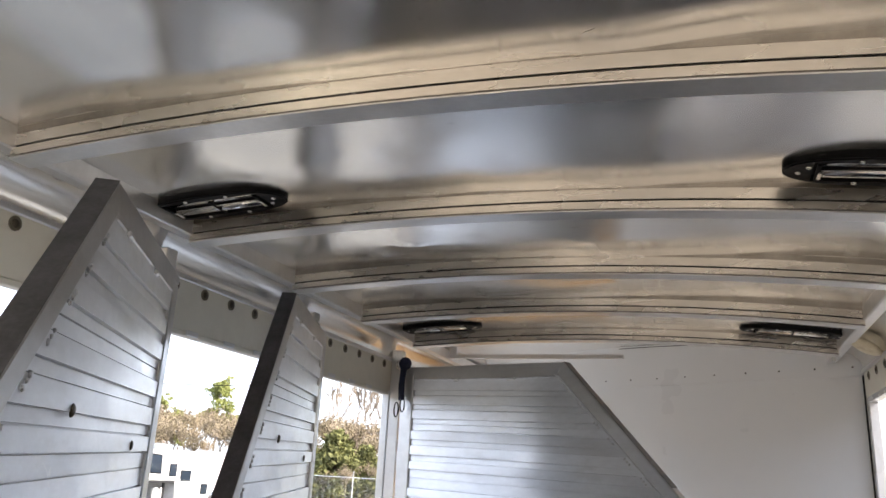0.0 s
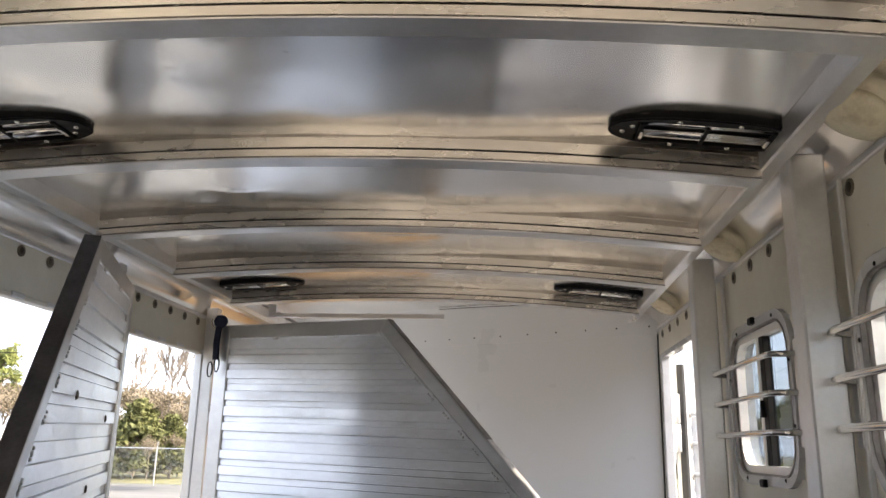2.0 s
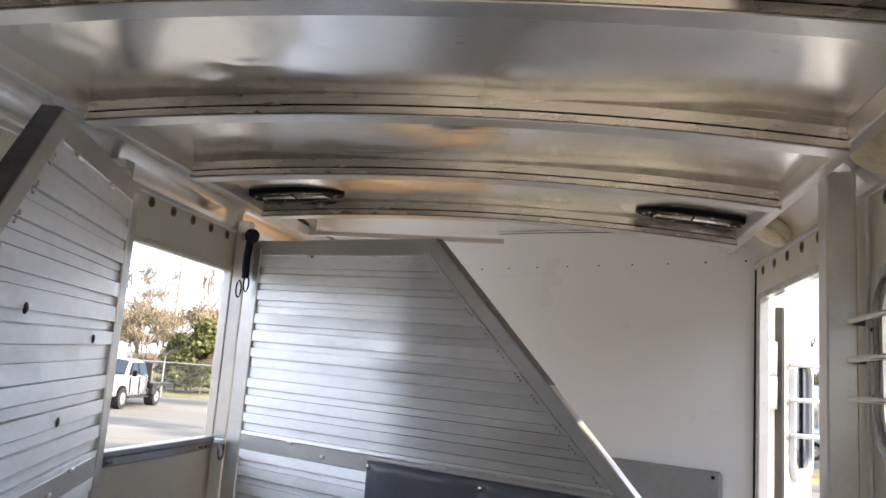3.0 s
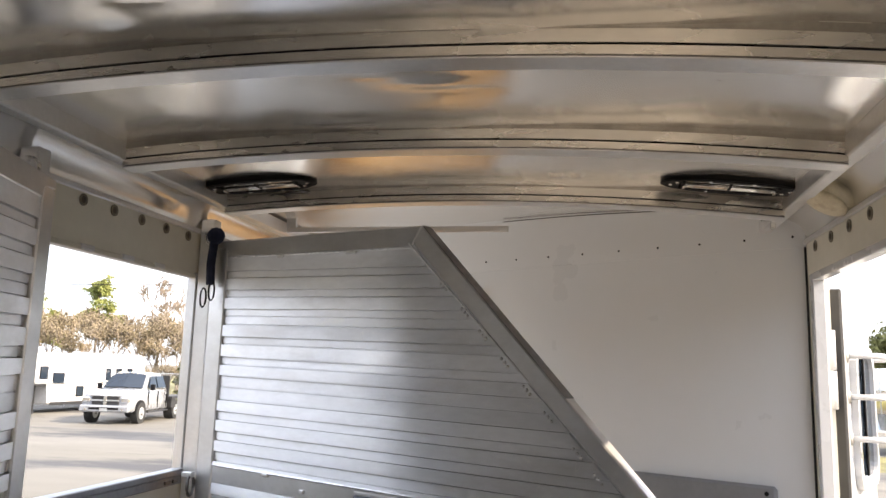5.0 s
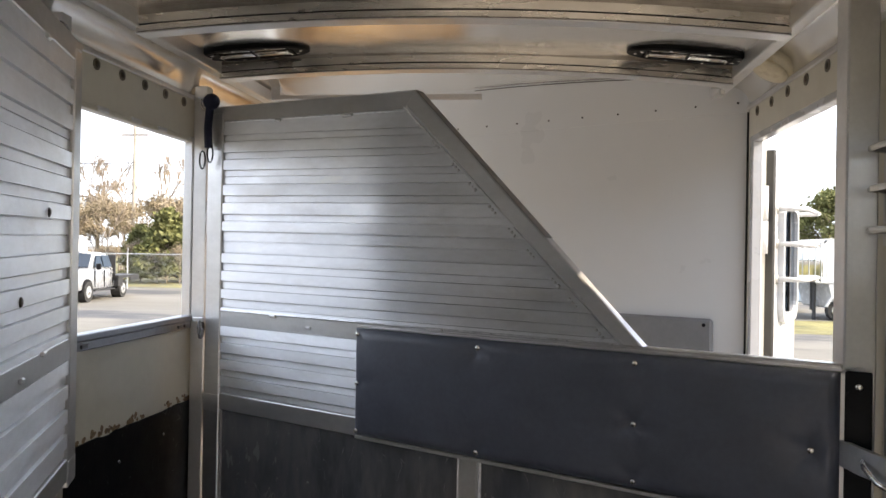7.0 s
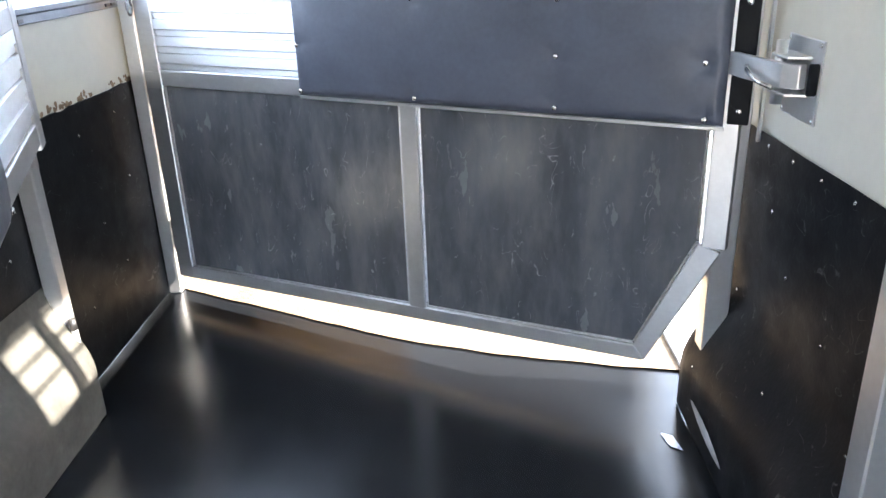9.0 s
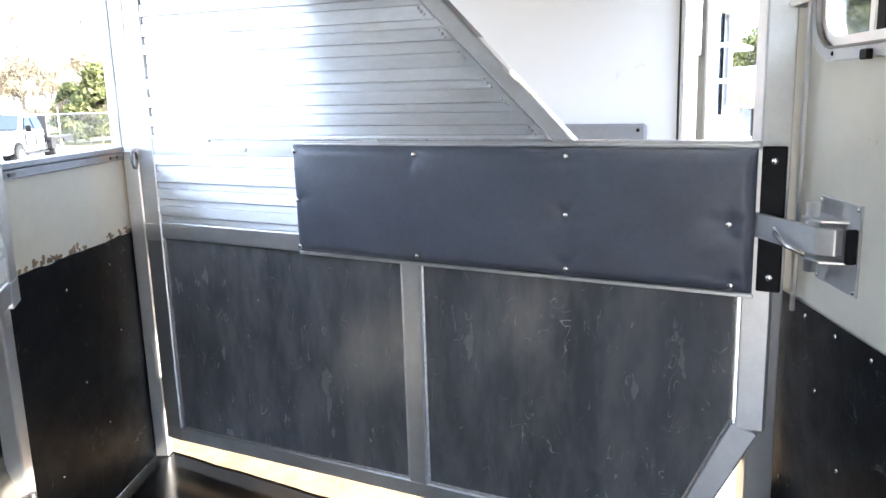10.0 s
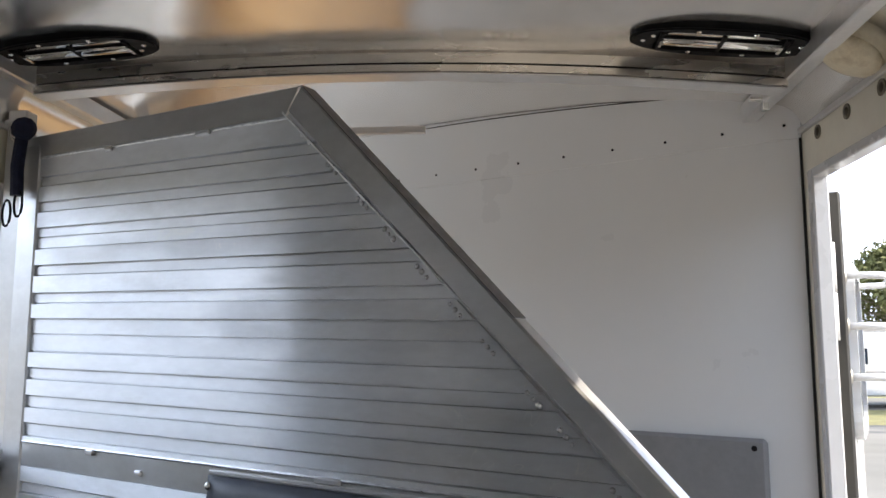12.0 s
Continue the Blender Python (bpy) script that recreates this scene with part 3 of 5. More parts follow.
# wall posts
for y in RPOST:
    p = thing("wall_post", "square aluminium post against the side wall", "post", "wall posts", pose(0.997, y, 0), "structure")
    part("tube", box(B(), -0.038, 0.032, -0.030, 0.038, 0.0, 2.165, 0.004), M_ALU, p)
    part("edge_strip", box(B(), 0.041, 0.052, -0.056, -0.046, 0.9, 2.10, 0.002), M_ALU, p)
    part("edge_strip", box(B(), 0.041, 0.052, 0.046, 0.056, 0.9, 2.10, 0.002), M_ALU, p)
hinge_posts = []
for y in HINGES:
    p = thing("hinge_post", "square aluminium hinge post at the wall beside a divider", "post", "hinge posts", pose(-1.045, y + 0.062, 0), "structure")
    part("tube", box(B(), -0.030, 0.026, -0.024, 0.024, 0.0, 2.18, 0.004), M_ALU, p)
    for z in (0.22, 0.85, 1.6):
        part("hinge_knuckle", tube(B(), [(0.042, -0.025, z), (0.042, -0.025, z + 0.09)], 0.011, 10), M_ALU, p, "", True)
        part("hinge_knuckle", tube(B(), [(0.042, -0.025, z + 0.092), (0.042, -0.025, z + 0.13)], 0.011, 10), M_DARKEDGE, p, "", True)

# ---- stall dividers ----
STUDS = ((0.757, 1.272), (0.757, 1.113), (0.757, 0.958), (1.215, 1.266), (1.215, 0.961), (1.69, 1.266), (1.69, 1.110), (1.69, 0.962), (2.105, 1.108), (2.115, 0.958))
PAD = (0.742, 2.162, 0.941, 1.290)
DIAG = ((0.960, 2.052), (1.706, 1.306))
# recessed bands of the plank wall, at its hinge end
RECESS = ((1.322, 1.355), (1.391, 1.422), (1.460, 1.490), (1.527, 1.566), (1.570, 1.611), (1.647, 1.675), (1.717, 1.745), (1.785, 1.811), (1.814, 1.841), (1.880, 1.908), (1.947, 1.974))


def diag_s(z, off=0.0, cut=0.0):
    (a, b), (c, d) = DIAG
    a, c = a - cut, c - cut
    return a + (b - z) / (b - d) * (c - a) - off


def fan(s, z):
    """The upper planks dip a little towards the free end."""
    return z - (s - 0.05) * 0.042 * max(0.0, z - 1.33) / 0.65


def slat(bm, prof, s0, end):
    """One plank with its grooves on both faces; prof: heights and half thicknesses from its foot to its head."""
    loop = [(z, -d) for z, d in prof] + [(z, d) for z, d in prof[::-1]]
    lo = [bm.verts.new((s0, d, z)) for z, d in loop]
    hi = []
    for z, d in loop:
        e = end(z)
        hi.append(bm.verts.new((e, d, fan(e, z))))
    n = len(loop)
    for i in range(n):
        bm.faces.new((lo[i], lo[(i + 1) % n], hi[(i + 1) % n], hi[i]))
    bm.faces.new(lo[::-1])
    bm.faces.new(hi)
    return bm


def plank_profile(b, t, top):
    """A recessed band from b to t, a deeper groove at each of its edges, then a proud band up to top."""
    g = 0.0032
    if top - t < 0.006:
        return [(b, 0.0042), (b + g, 0.0042), (b + g + 0.0004, 0.0105), (top, 0.0105)]
    return [(b, 0.0042), (b + g, 0.0042), (b + g + 0.0004, 0.0105), (t - g - 0.0004, 0.0105), (t - g, 0.0045), (t, 0.0045), (t + 0.0004, 0.0172), (top - 0.0005, 0.0172)]


def pad_mesh(face):
    """A tufted vinyl cushion on one face (-1: rear, 1: front), drawn in at its studs."""
    bm = B()
    s0, s1, z0, z1 = PAD
    nx, nz = 110, 30
    grid = []
    for i in range(nx + 1):
        s = s0 + (s1 - s0) * i / nx
        col = []
        for j in range(nz + 1):
            z = z0 + (z1 - z0) * j / nz
            e = min(s - s0, s1 - s, z - z0, z1 - z)
            d = 0.022 * min(1.0, e / 0.020) ** 0.5 + 0.006 * min(1.0, e / 0.12)
            for a, b in STUDS:
                q = math.hypot(s - a, z - b)
                d -= (0.011 * math.exp(-(q / 0.022) ** 2) + 0.006 * math.exp(-(q / 0.060) ** 2) * (1 + 0.5 * math.sin(5 * math.atan2(z - b, s - a) + 9 * a))) * min(1, e / 0.03)
            d += 0.0012 * noise.noise((s * 9, z * 9, face))
            col.append(bm.verts.new((s, face * (0.0225 + max(0.002, d)), z)))
        grid.append(col)
    for i in range(nx):
        for j in range(nz):
            bm.faces.new((grid[i][j], grid[i + 1][j], grid[i + 1][j + 1], grid[i][j + 1]))
    rim = [grid[i][0] for i in range(nx + 1)] + [grid[nx][j] for j in range(1, nz + 1)] + [grid[i][nz] for i in range(nx - 1, -1, -1)] + [grid[0][j] for j in range(nz - 1, 0, -1)]
    back = [bm.verts.new((v.co.x, face * 0.0205, v.co.z)) for v in rim]
    for k in range(len(rim)):
        bm.faces.new((rim[k], rim[(k + 1) % len(rim)], back[(k + 1) % len(rim)], back[k]))
    return mesh_of("pad", bm, M_PAD, True)


PADS = {f: pad_mesh(f) for f in (-1, 1)}
STUD_ME = mesh_of("stud", dome(B(), (0, 0, 0), (0, -1, 0), 0.009, 0.006, 12), M_CHROME, True)
FLAT = lambda u, v, w: (u, w, v)


def divider(y, angle, full, label, cut=0.0):
    t = thing("stall_divider", label, "stall divider", "stall dividers", pose(-0.962, y, 0, 0, 0, angle))
    T = 0.020
    z_low = 0.105 if full else 0.92
    part("hinge_stile", box(B(), -0.030, 0.058, -T, T, z_low, 2.06, 0.004), M_RAIL, t)
    part("hinge_stile", box(B(), -0.032, 0.060, -T - 0.001, T + 0.001, 0.92, 0.99, 0.003), M_ALU, t)
    part("top_rail", prism(B(), [(0.058, 2.024), (0.922 - cut, 1.992), (0.960 - cut, 2.052), (-0.030, 2.086), (-0.030, 2.062), (0.058, 2.060)], -T, T, FLAT, 0.003), M_RAIL, t)
    part("weld_line", tube(B(), [(0.06, -T + 0.001, 2.0225), (0.925 - cut, -T + 0.001, 1.9905)], 0.0026, 6), M_WELD, t)
    part("weld_line", tube(B(), [(0.06, -T + 0.001, 1.3095), (1.63 - cut, -T + 0.001, 1.3095)], 0.0026, 6), M_WELD, t)
    (a, b), (c, d) = DIAG
    a, c = a - cut, c - cut
    w = 0.066
    nx_, nz_ = (d - b), -(c - a)
    k = w / math.hypot(nx_, nz_)
    ox, oz = nx_ * k, nz_ * k
    rail = part("diagonal_rail", prism(B(), [(a, b), (c, d), (c + ox * 1.27, d), (a + ox * 0.75, b + oz * 0.98)], -T - 0.001, T + 0.001, FLAT, 0.004), M_RAIL, t)
    # shade painted as a dark cap on the diagonal's outer edge, and weld beads inside
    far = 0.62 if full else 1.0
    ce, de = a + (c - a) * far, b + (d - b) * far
    part("edge_cap", prism(B(), [(a, b), (ce, de), (ce - ox * 0.02, de - oz * 0.02), (a - ox * 0.02, b - oz * 0.02)], -T, T, FLAT), M_DARKEDGE, t, "dark cap painting shade on the outer edge")
    part("weld_line", tube(B(), [(a + ox * 1.02, -T + 0.001, b + oz * 1.02), (c + ox * 1.02, -T + 0.001, d + oz * 1.02 + 0.05)], 0.0024, 6), M_WELD, t)
    ux, uz = (c - a), (d - b)
    random.seed(int(y * 100))
    for q in range(10):
        f = 0.06 + 0.09 * q + 0.02 * random.random()
        px, pz = a + ux * f + ox * 1.04, b + uz * f + oz * 1.04
        for side in (-1, 1):
            bm = B()
            for w_ in range(3):
                dome(bm, (px + ux * 0.013 * w_ - ox * 0.02, side * 0.0165, pz + uz * 0.013 * w_ - oz * 0.02), (0, side, 0), 0.0035 + 0.0035 * random.random(), 0.006, 7, 2)
            part("weld_bead", bm, M_WELD, rail, "", True)
    part("mid_rail", box(B(), 0.058, 2.165, -T + 0.002, T - 0.002, 1.250, 1.308, 0.003), M_RAIL, t)
    part("low_rail", box(B(), 0.058, 2.130, -T + 0.002, T - 0.002, 0.934, 0.996, 0.003), M_RAIL, t)
    # planks
    end = lambda zz: min(2.1, diag_s(fan(0.9, zz), 0.068, cut))
    part("slat", slat(B(), [(1.308, 0.0172), (1.3215, 0.0172)], 0.059, end), M_SLAT, t)
    for k, (lo_, hi_) in enumerate(RECESS):
        head = RECESS[k + 1][0] if k + 1 < len(RECESS) else 2.040
        part("slat", slat(B(), plank_profile(lo_, hi_, head), 0.059, end), M_SLAT, t)
    for k in range(4):
        zl = 0.9965 + 0.0634 * k
        part("slat", slat(B(), plank_profile(zl, zl + 0.027, zl + 0.0634), 0.059, lambda zz: 2.10), M_SLAT, t)
    part("backing", prism(B(), [(0.03, 0.95), (2.1, 0.95), (2.1, 1.27), (1.62 - cut, 1.27), (0.90 - cut, 2.0), (0.03, 2.04)], -0.004, 0.004, FLAT), M_DARKEDGE, t)
    # pads with studs, bead trim round them
    for f in (-1, 1):
        pd = part("pad", PADS[f], M_PAD, t, "dark grey tufted vinyl kick pad")
        for s, zz in STUDS:
            e = min(s - PAD[0], PAD[1] - s, zz - PAD[2], PAD[3] - zz)
            dpt = 0.0225 + max(0.002, 0.022 * min(1, e / 0.02) ** 0.5 + 0.006 * min(1, e / 0.12) - 0.0120 * min(1, e / 0.03))
            part("stud", STUD_ME, M_CHROME, pd, at=pose(s, f * dpt, zz, 0, 0, 0 if f < 0 else 180))
    part("pad_trim", box(B(), 0.74, 2.166, -T - 0.003, T + 0.003, 1.2915, 1.300, 0.002), M_ALU, t)
    part("pad_trim", box(B(), 0.74, 2.166, -T - 0.006, T + 0.006, 0.928, 0.939, 0.002), M_ALU, t)
    # small hardware on the rails
    for s, zz, ln in ((0.33, 1.306, 0.03), (0.51, 1.275, 0.022), (1.02, 1.308, 0.06), (0.66, 1.998, 0.045), (0.34, 2.008, 0.026)):
        for side in (-1, 1):
            part("bolt_bracket", box(B(), s, s + ln, *sorted((side * 0.017, side * 0.027)), zz - 0.008, zz + 0.004, 0.003), M_ALU, t)
    for s, zz in ((0.30, 1.62), (0.52, 1.43), (0.86, 1.66)):
        part("cup_bolt", dome(B(), (s, 0.016, zz), (0, 1, 0), 0.012, 0.006, 10), M_HOLE, t, "", True)
    if full:
        part("end_stile", box(B(), 2.138, 2.206, -T, T, 0.585, 1.290, 0.004), M_ALU, t)
        part("corner_rail", prism(B(), [(2.128, 0.598), (2.192, 0.573), (1.998, 0.178), (1.962, 0.228)], -T, T, FLAT, 0.004), M_ALU, t)
        part("bottom_rail", prism(B(), [(-0.030, 0.104), (1.996, 0.177), (1.965, 0.226), (0.072, 0.162), (-0.030, 0.160)], -T, T, FLAT, 0.004), M_ALU, t)
        part("mid_post", box(B(), 1.142, 1.210, -T, T, 0.195, 0.934, 0.004), M_ALU, t)
        part("lower_panel", prism(B(), [(0.060, 0.162), (1.142, 0.200), (1.142, 0.934), (0.060, 0.934)], -0.008, 0.008, FLAT), M_SCUFF, t, "scratched black plastic lower panel")
        part("lower_panel", prism(B(), [(1.210, 0.202), (1.962, 0.228), (2.128, 0.598), (2.128, 0.934), (1.210, 0.934)], -0.008, 0.008, FLAT), M_SCUFF, t, "scratched black plastic lower panel")
        for pts in (((0.064, 0.168), (0.064, 0.928)), ((1.138, 0.205), (1.138, 0.928)), ((1.214, 0.208), (1.214, 0.928)), ((0.066, 0.166), (1.138, 0.203)), ((1.214, 0.206), (1.958, 0.232)), ((1.962, 0.236), (2.124, 0.600)), ((2.124, 0.606), (2.124, 0.928))):
            (sa, za), (sb, zb) = pts
            part("panel_bead", tube(B(), [(sa, -0.010, za), (sb, -0.010, zb)], 0.004, 6), M_WELD, t)
        part("bumper_strip", box(B(), 2.172, 2.226, -0.034, -0.021, 0.95, 1.296, 0.003), M_RUBBER, t, "black rubber bumper strip")
        for zz in (1.262, 0.985):
            part("stud", STUD_ME, M_CHROME, t, at=pose(2.20, -0.034, zz))
    else:
        part("end_stile", box(B(), 2.128, 2.192, -T, T, 0.92, 1.290, 0.004), M_ALU, t)
    return t


divider(HINGES[0], GATE, True, "closed aluminium stall divider with planks, grey pad and black lower panels")
divider(HINGES[1], -68.2, False, "swung open aluminium stall divider with planks and a sloping top edge", 0.125)
divider(HINGES[2], -59.1, False, "swung open aluminium stall divider with planks and a sloping top edge", 0.125)

# divider latches on the right wall
def wall_latch(y):
    t = thing("divider_latch", "aluminium slam latch on the cream wall holding a divider", "latch", "divider latches", pose(RW, y, 1.11))
    part("plate", box(B(), -0.006, -0.001, -0.115, 0.075, -0.105, 0.085, 0.002), M_ALU, t)
    part("arm", prism(B(), [(-0.012, -0.060), (-0.030, -0.062), (-0.060, -0.035), (-0.098, 0.120), (-0.115, 0.235), (-0.103, 0.237), (-0.086, 0.125), (-0.050, -0.028), (-0.012, -0.045)], -0.029, 0.029, lambda u, v, w: (u, v, w), 0.002), M_ALU, t)
    for zz in (-0.046, 0.040):
        part("ear", prism(B(), [(-0.006, -0.07), (-0.055, -0.05), (-0.066, 0.02), (-0.045, 0.05), (-0.006, 0.06)], zz, zz + 0.006, lambda u, v, w: (u, v, w), 0.001), M_ALU, t)
    part("barrel", tube(B(), [(-0.045, 0.015, -0.075), (-0.045, 0.015, 0.075)], 0.014, 12), M_ALU, t, "", True)
    part("handle", tube(B(), [(-0.092, 0.10, 0.004), (-0.105, 0.06, 0.0), (-0.095, 0.02, -0.020), (-0.085, -0.05, -0.024)], 0.006, 8), M_CHROME, t, "", True)
    # thin black block painted in for the shadow at the plate's edge
    part("stop", box(B(), -0.028, -0.006, -0.112, -0.100, -0.036, 0.036, 0.003), M_RUBBER, t, "black strip in place of the plate's shadow")
    for yy in (-0.105, 0.065):
        for zz in (-0.095, 0.075):
            part("screw", screw_me, M_CHROME, t, at=pose(-0.006, yy, zz, 0, 0, 180))
    return t


L1 = wall_latch(2.72)
copy_thing(L1, pose(RW, 1.82, 1.11))

# ---- sliding windows with guard bars ----
def rounded(y0, y1, z0, z1, r, n=5):
    out = []
    for cy, cz, a0 in ((y1 - r, z1 - r, 0), (y0 + r, z1 - r, 90), (y0 + r, z0 + r, 180), (y1 - r, z0 + r, 270)):
        for k in range(n + 1):
            a = radians(a0 + 90 * k / n)
            out.append((cy + r * math.cos(a), cz + r * math.sin(a)))
    return out


def ring(bm, outer, inner, a, b, place):
    n = len(outer)
    vs = [[bm.verts.new(place(u, v, w)) for u, v in loop] for loop, w in ((outer, a), (outer, b), (inner, b), (inner, a))]
    for k in range(4):
        p, q = vs[k], vs[(k + 1) % 4]
        for i in range(n):
            bm.faces.new((p[i], p[(i + 1) % n], q[(i + 1) % n], q[i]))
    return bm


def side_window(m, bars=True, name="window_5"):
    """A radius-cornered sliding window, seen from inside; local x points out of the room, y along the wall."""
    w = thing(name, "radius-cornered sliding window with three guard bars", "window", "barred windows", m, "structure")
    P = lambda u, v, ww: (ww, u, v)
    W, H = 0.25, 0.195
    part("window_frame", ring(B(), rounded(-W - 0.020, W + 0.020, -H - 0.024, H + 0.024, 0.105), rounded(-W, W, -H, H, 0.085), -0.014, 0.052, P), M_CARWHITE, w, "white window frame")
    part("gasket", ring(B(), rounded(-W + 0.001, W - 0.001, -H + 0.001, H - 0.001, 0.085), rounded(-W + 0.006, W - 0.006, -H + 0.006, H - 0.006, 0.080), -0.0155, -0.005, P), M_DARKEDGE, w, "grey rubber gasket")
    part("inner_frame", ring(B(), rounded(-W, W, -H, H, 0.085), rounded(-W + 0.026, W - 0.026, -H + 0.026, H - 0.026, 0.065), -0.004, 0.03, P), M_ALU, w)
    part("mullion", box(B(), -0.002, 0.022, -0.03, 0.005, -H + 0.02, H - 0.02, 0.002), M_BLACK, w, "black sliding sash edge")
    part("mullion", box(B(), 0.0, 0.024, -W + 0.02, -W + 0.045, -H + 0.03, H - 0.03, 0.002), M_ALU, w)
    part("mullion", box(B(), -0.002, 0.018, 0.01, 0.032, -H + 0.02, H - 0.02, 0.002), M_ALU, w)
    for a, b, xx in ((-W + 0.02, -0.012, 0.012), (-0.012, W - 0.02, 0.020)):
        g = part("pane", box(B(), xx, xx + 0.003, a, b, -H + 0.012, H - 0.012), M_GLASS, w, "clear window pane")
        g.visible_shadow = False
    for zz in (-H - 0.018, H + 0.018):
        part("lock", box(B(), -0.026, -0.012, -0.018, 0.014, zz - 0.010, zz + 0.010, 0.003), M_BLACK, w)
    part("pull", prism(B(), [(-0.012, -0.045), (0.008, -0.045), (-0.002, 0.0)], -0.012, -0.002, P), M_BLACK, w)
    for k in range(10):
        a = k / 10 * 2 * math.pi + 0.3
        q = (max(-W - 0.010, min(W + 0.010, 0.27 * math.cos(a))), max(-H - 0.012, min(H + 0.012, 0.25 * math.sin(a))))
        part("frame_screw", dome(B(), (-0.014, *q), (-1, 0, 0), 0.005, 0.003, 8), M_BLACK, w)
    for zz in (0.09, 0.0, -0.09):
        part("guard_bar", tube(B(), [(-0.012, -0.30, zz), (-0.055, -0.285, zz), (-0.068, -0.26, zz), (-0.068, 0.23, zz), (-0.060, 0.27, zz), (-0.012, 0.292, zz)], 0.0075, 8), M_CHROME, w, "", True)
    for yy in (-0.305, 0.297):
        part("bar_plate", box(B(), -0.016, -0.0005, yy - 0.014, yy + 0.014, -0.125, 0.125, 0.003), M_ALU, w)
    return w


for i, (a, b) in enumerate(WINS):
    side_window(pose(RW, (a + b) / 2, (WIN_Z[0] + WIN_Z[1]) / 2), True, "window_%d" % (5 + i))

# ---- escape doorway and its open door ----
fr = thing("door_frame", "white aluminium frame of the escape doorway", "door frame", kind="structure")
part("jamb", box(B(), RW - 0.004, RW + 0.036, DOOR_Y[1] - 0.030, DOOR_Y[1] + 0.004, 0.0, DOOR_Z + 0.01, 0.004), M_CARWHITE, fr)
part("jamb", box(B(), RW - 0.004, RW + 0.036, DOOR_Y[0] - 0.004, DOOR_Y[0] + 0.030, 0.0, DOOR_Z + 0.01, 0.004), M_CARWHITE, fr)
part("head", box(B(), RW - 0.002, RW + 0.036, *DOOR_Y, DOOR_Z - 0.012, DOOR_Z + 0.012, 0.003), M_CARWHITE, fr)
part("threshold", box(B(), RW - 0.06, RW + 0.036, *DOOR_Y, 0.0, 0.022, 0.004), M_CARWHITE, fr)
DOOR_M = pose(RW + 0.110, DOOR_Y[1] + 0.125, 0, 0, 0, 64.5)
dr = thing("door_1", "white escape door swung wide open outside, with a barred window", "door", m=DOOR_M, kind="structure")
part("leaf", box(B(), 0.0, 0.66, 0.0, 0.04, 0.03, 1.965, 0.006), M_CARWHITE, dr)
part("seal", box(B(), 0.0005, 0.022, -0.014, -0.0005, 0.032, 1.963, 0.004), M_SEAL, dr, "black rubber door seal")
part("edge_seal", box(B(), -0.008, -0.0005, -0.012, 0.018, 0.03, 1.962, 0.003), M_SEAL, dr)
part("inner_panel", box(B(), 0.05, 0.61, -0.008, -0.0005, 0.09, 1.915, 0.004), M_CARWHITE, dr)
for zz in (0.10, 0.82, 1.56):
    h = part("hinge", tube(B(), [(-0.034, 0.022, zz), (-0.034, 0.022, zz + 0.125)], 0.019, 12), M_CARWHITE, dr, "white strap hinge", True)
    part("knuckle", tube(B(), [(-0.034, 0.022, zz + 0.128), (-0.034, 0.022, zz + 0.26)], 0.019, 12), M_CARWHITE, h, "", True)
    part("leaf_plate", box(B(), -0.014, 0.0, 0.018, 0.026, zz + 0.005, zz + 0.12, 0.002), M_ALU, h)
dw = part("window_frame", ring(B(), rounded(0.13, 0.55, 1.28, 1.78, 0.08), rounded(0.165, 0.515, 1.315, 1.745, 0.06), -0.030, -0.0085, lambda u, v, w: (u, w, v)), M_CARWHITE, dr)
part("pane", box(B(), 0.165, 0.515, -0.016, -0.012, 1.315, 1.745), M_GLASSDARK, dw, "dark reflecting pane")
part("sash_edge", box(B(), 0.33, 0.35, -0.024, -0.017, 1.32, 1.74, 0.002), M_BLACK, dw)
for zz in (1.46, 1.60, 1.74):
    part("guard_bar", tube(B(), [(0.10, -0.010, zz), (0.115, -0.085, zz), (0.15, -0.11, zz), (0.53, -0.11, zz), (0.565, -0.085, zz), (0.58, -0.010, zz)], 0.010, 8), M_CARWHITE, dr, "white guard bar", True)
    for xx in (0.10, 0.58):
        part("bar_foot", dome(B(), (xx, -0.008, zz), (0, -1, 0), 0.024, 0.008, 12), M_STRAPMETAL, dr, "dull grey bar foot", True)
for zz in (0.98, 1.04):
    part("latch_slot", box(B(), 0.03, 0.09, -0.020, -0.0145, zz, zz + 0.012, 0.002), M_BLACK, dr)

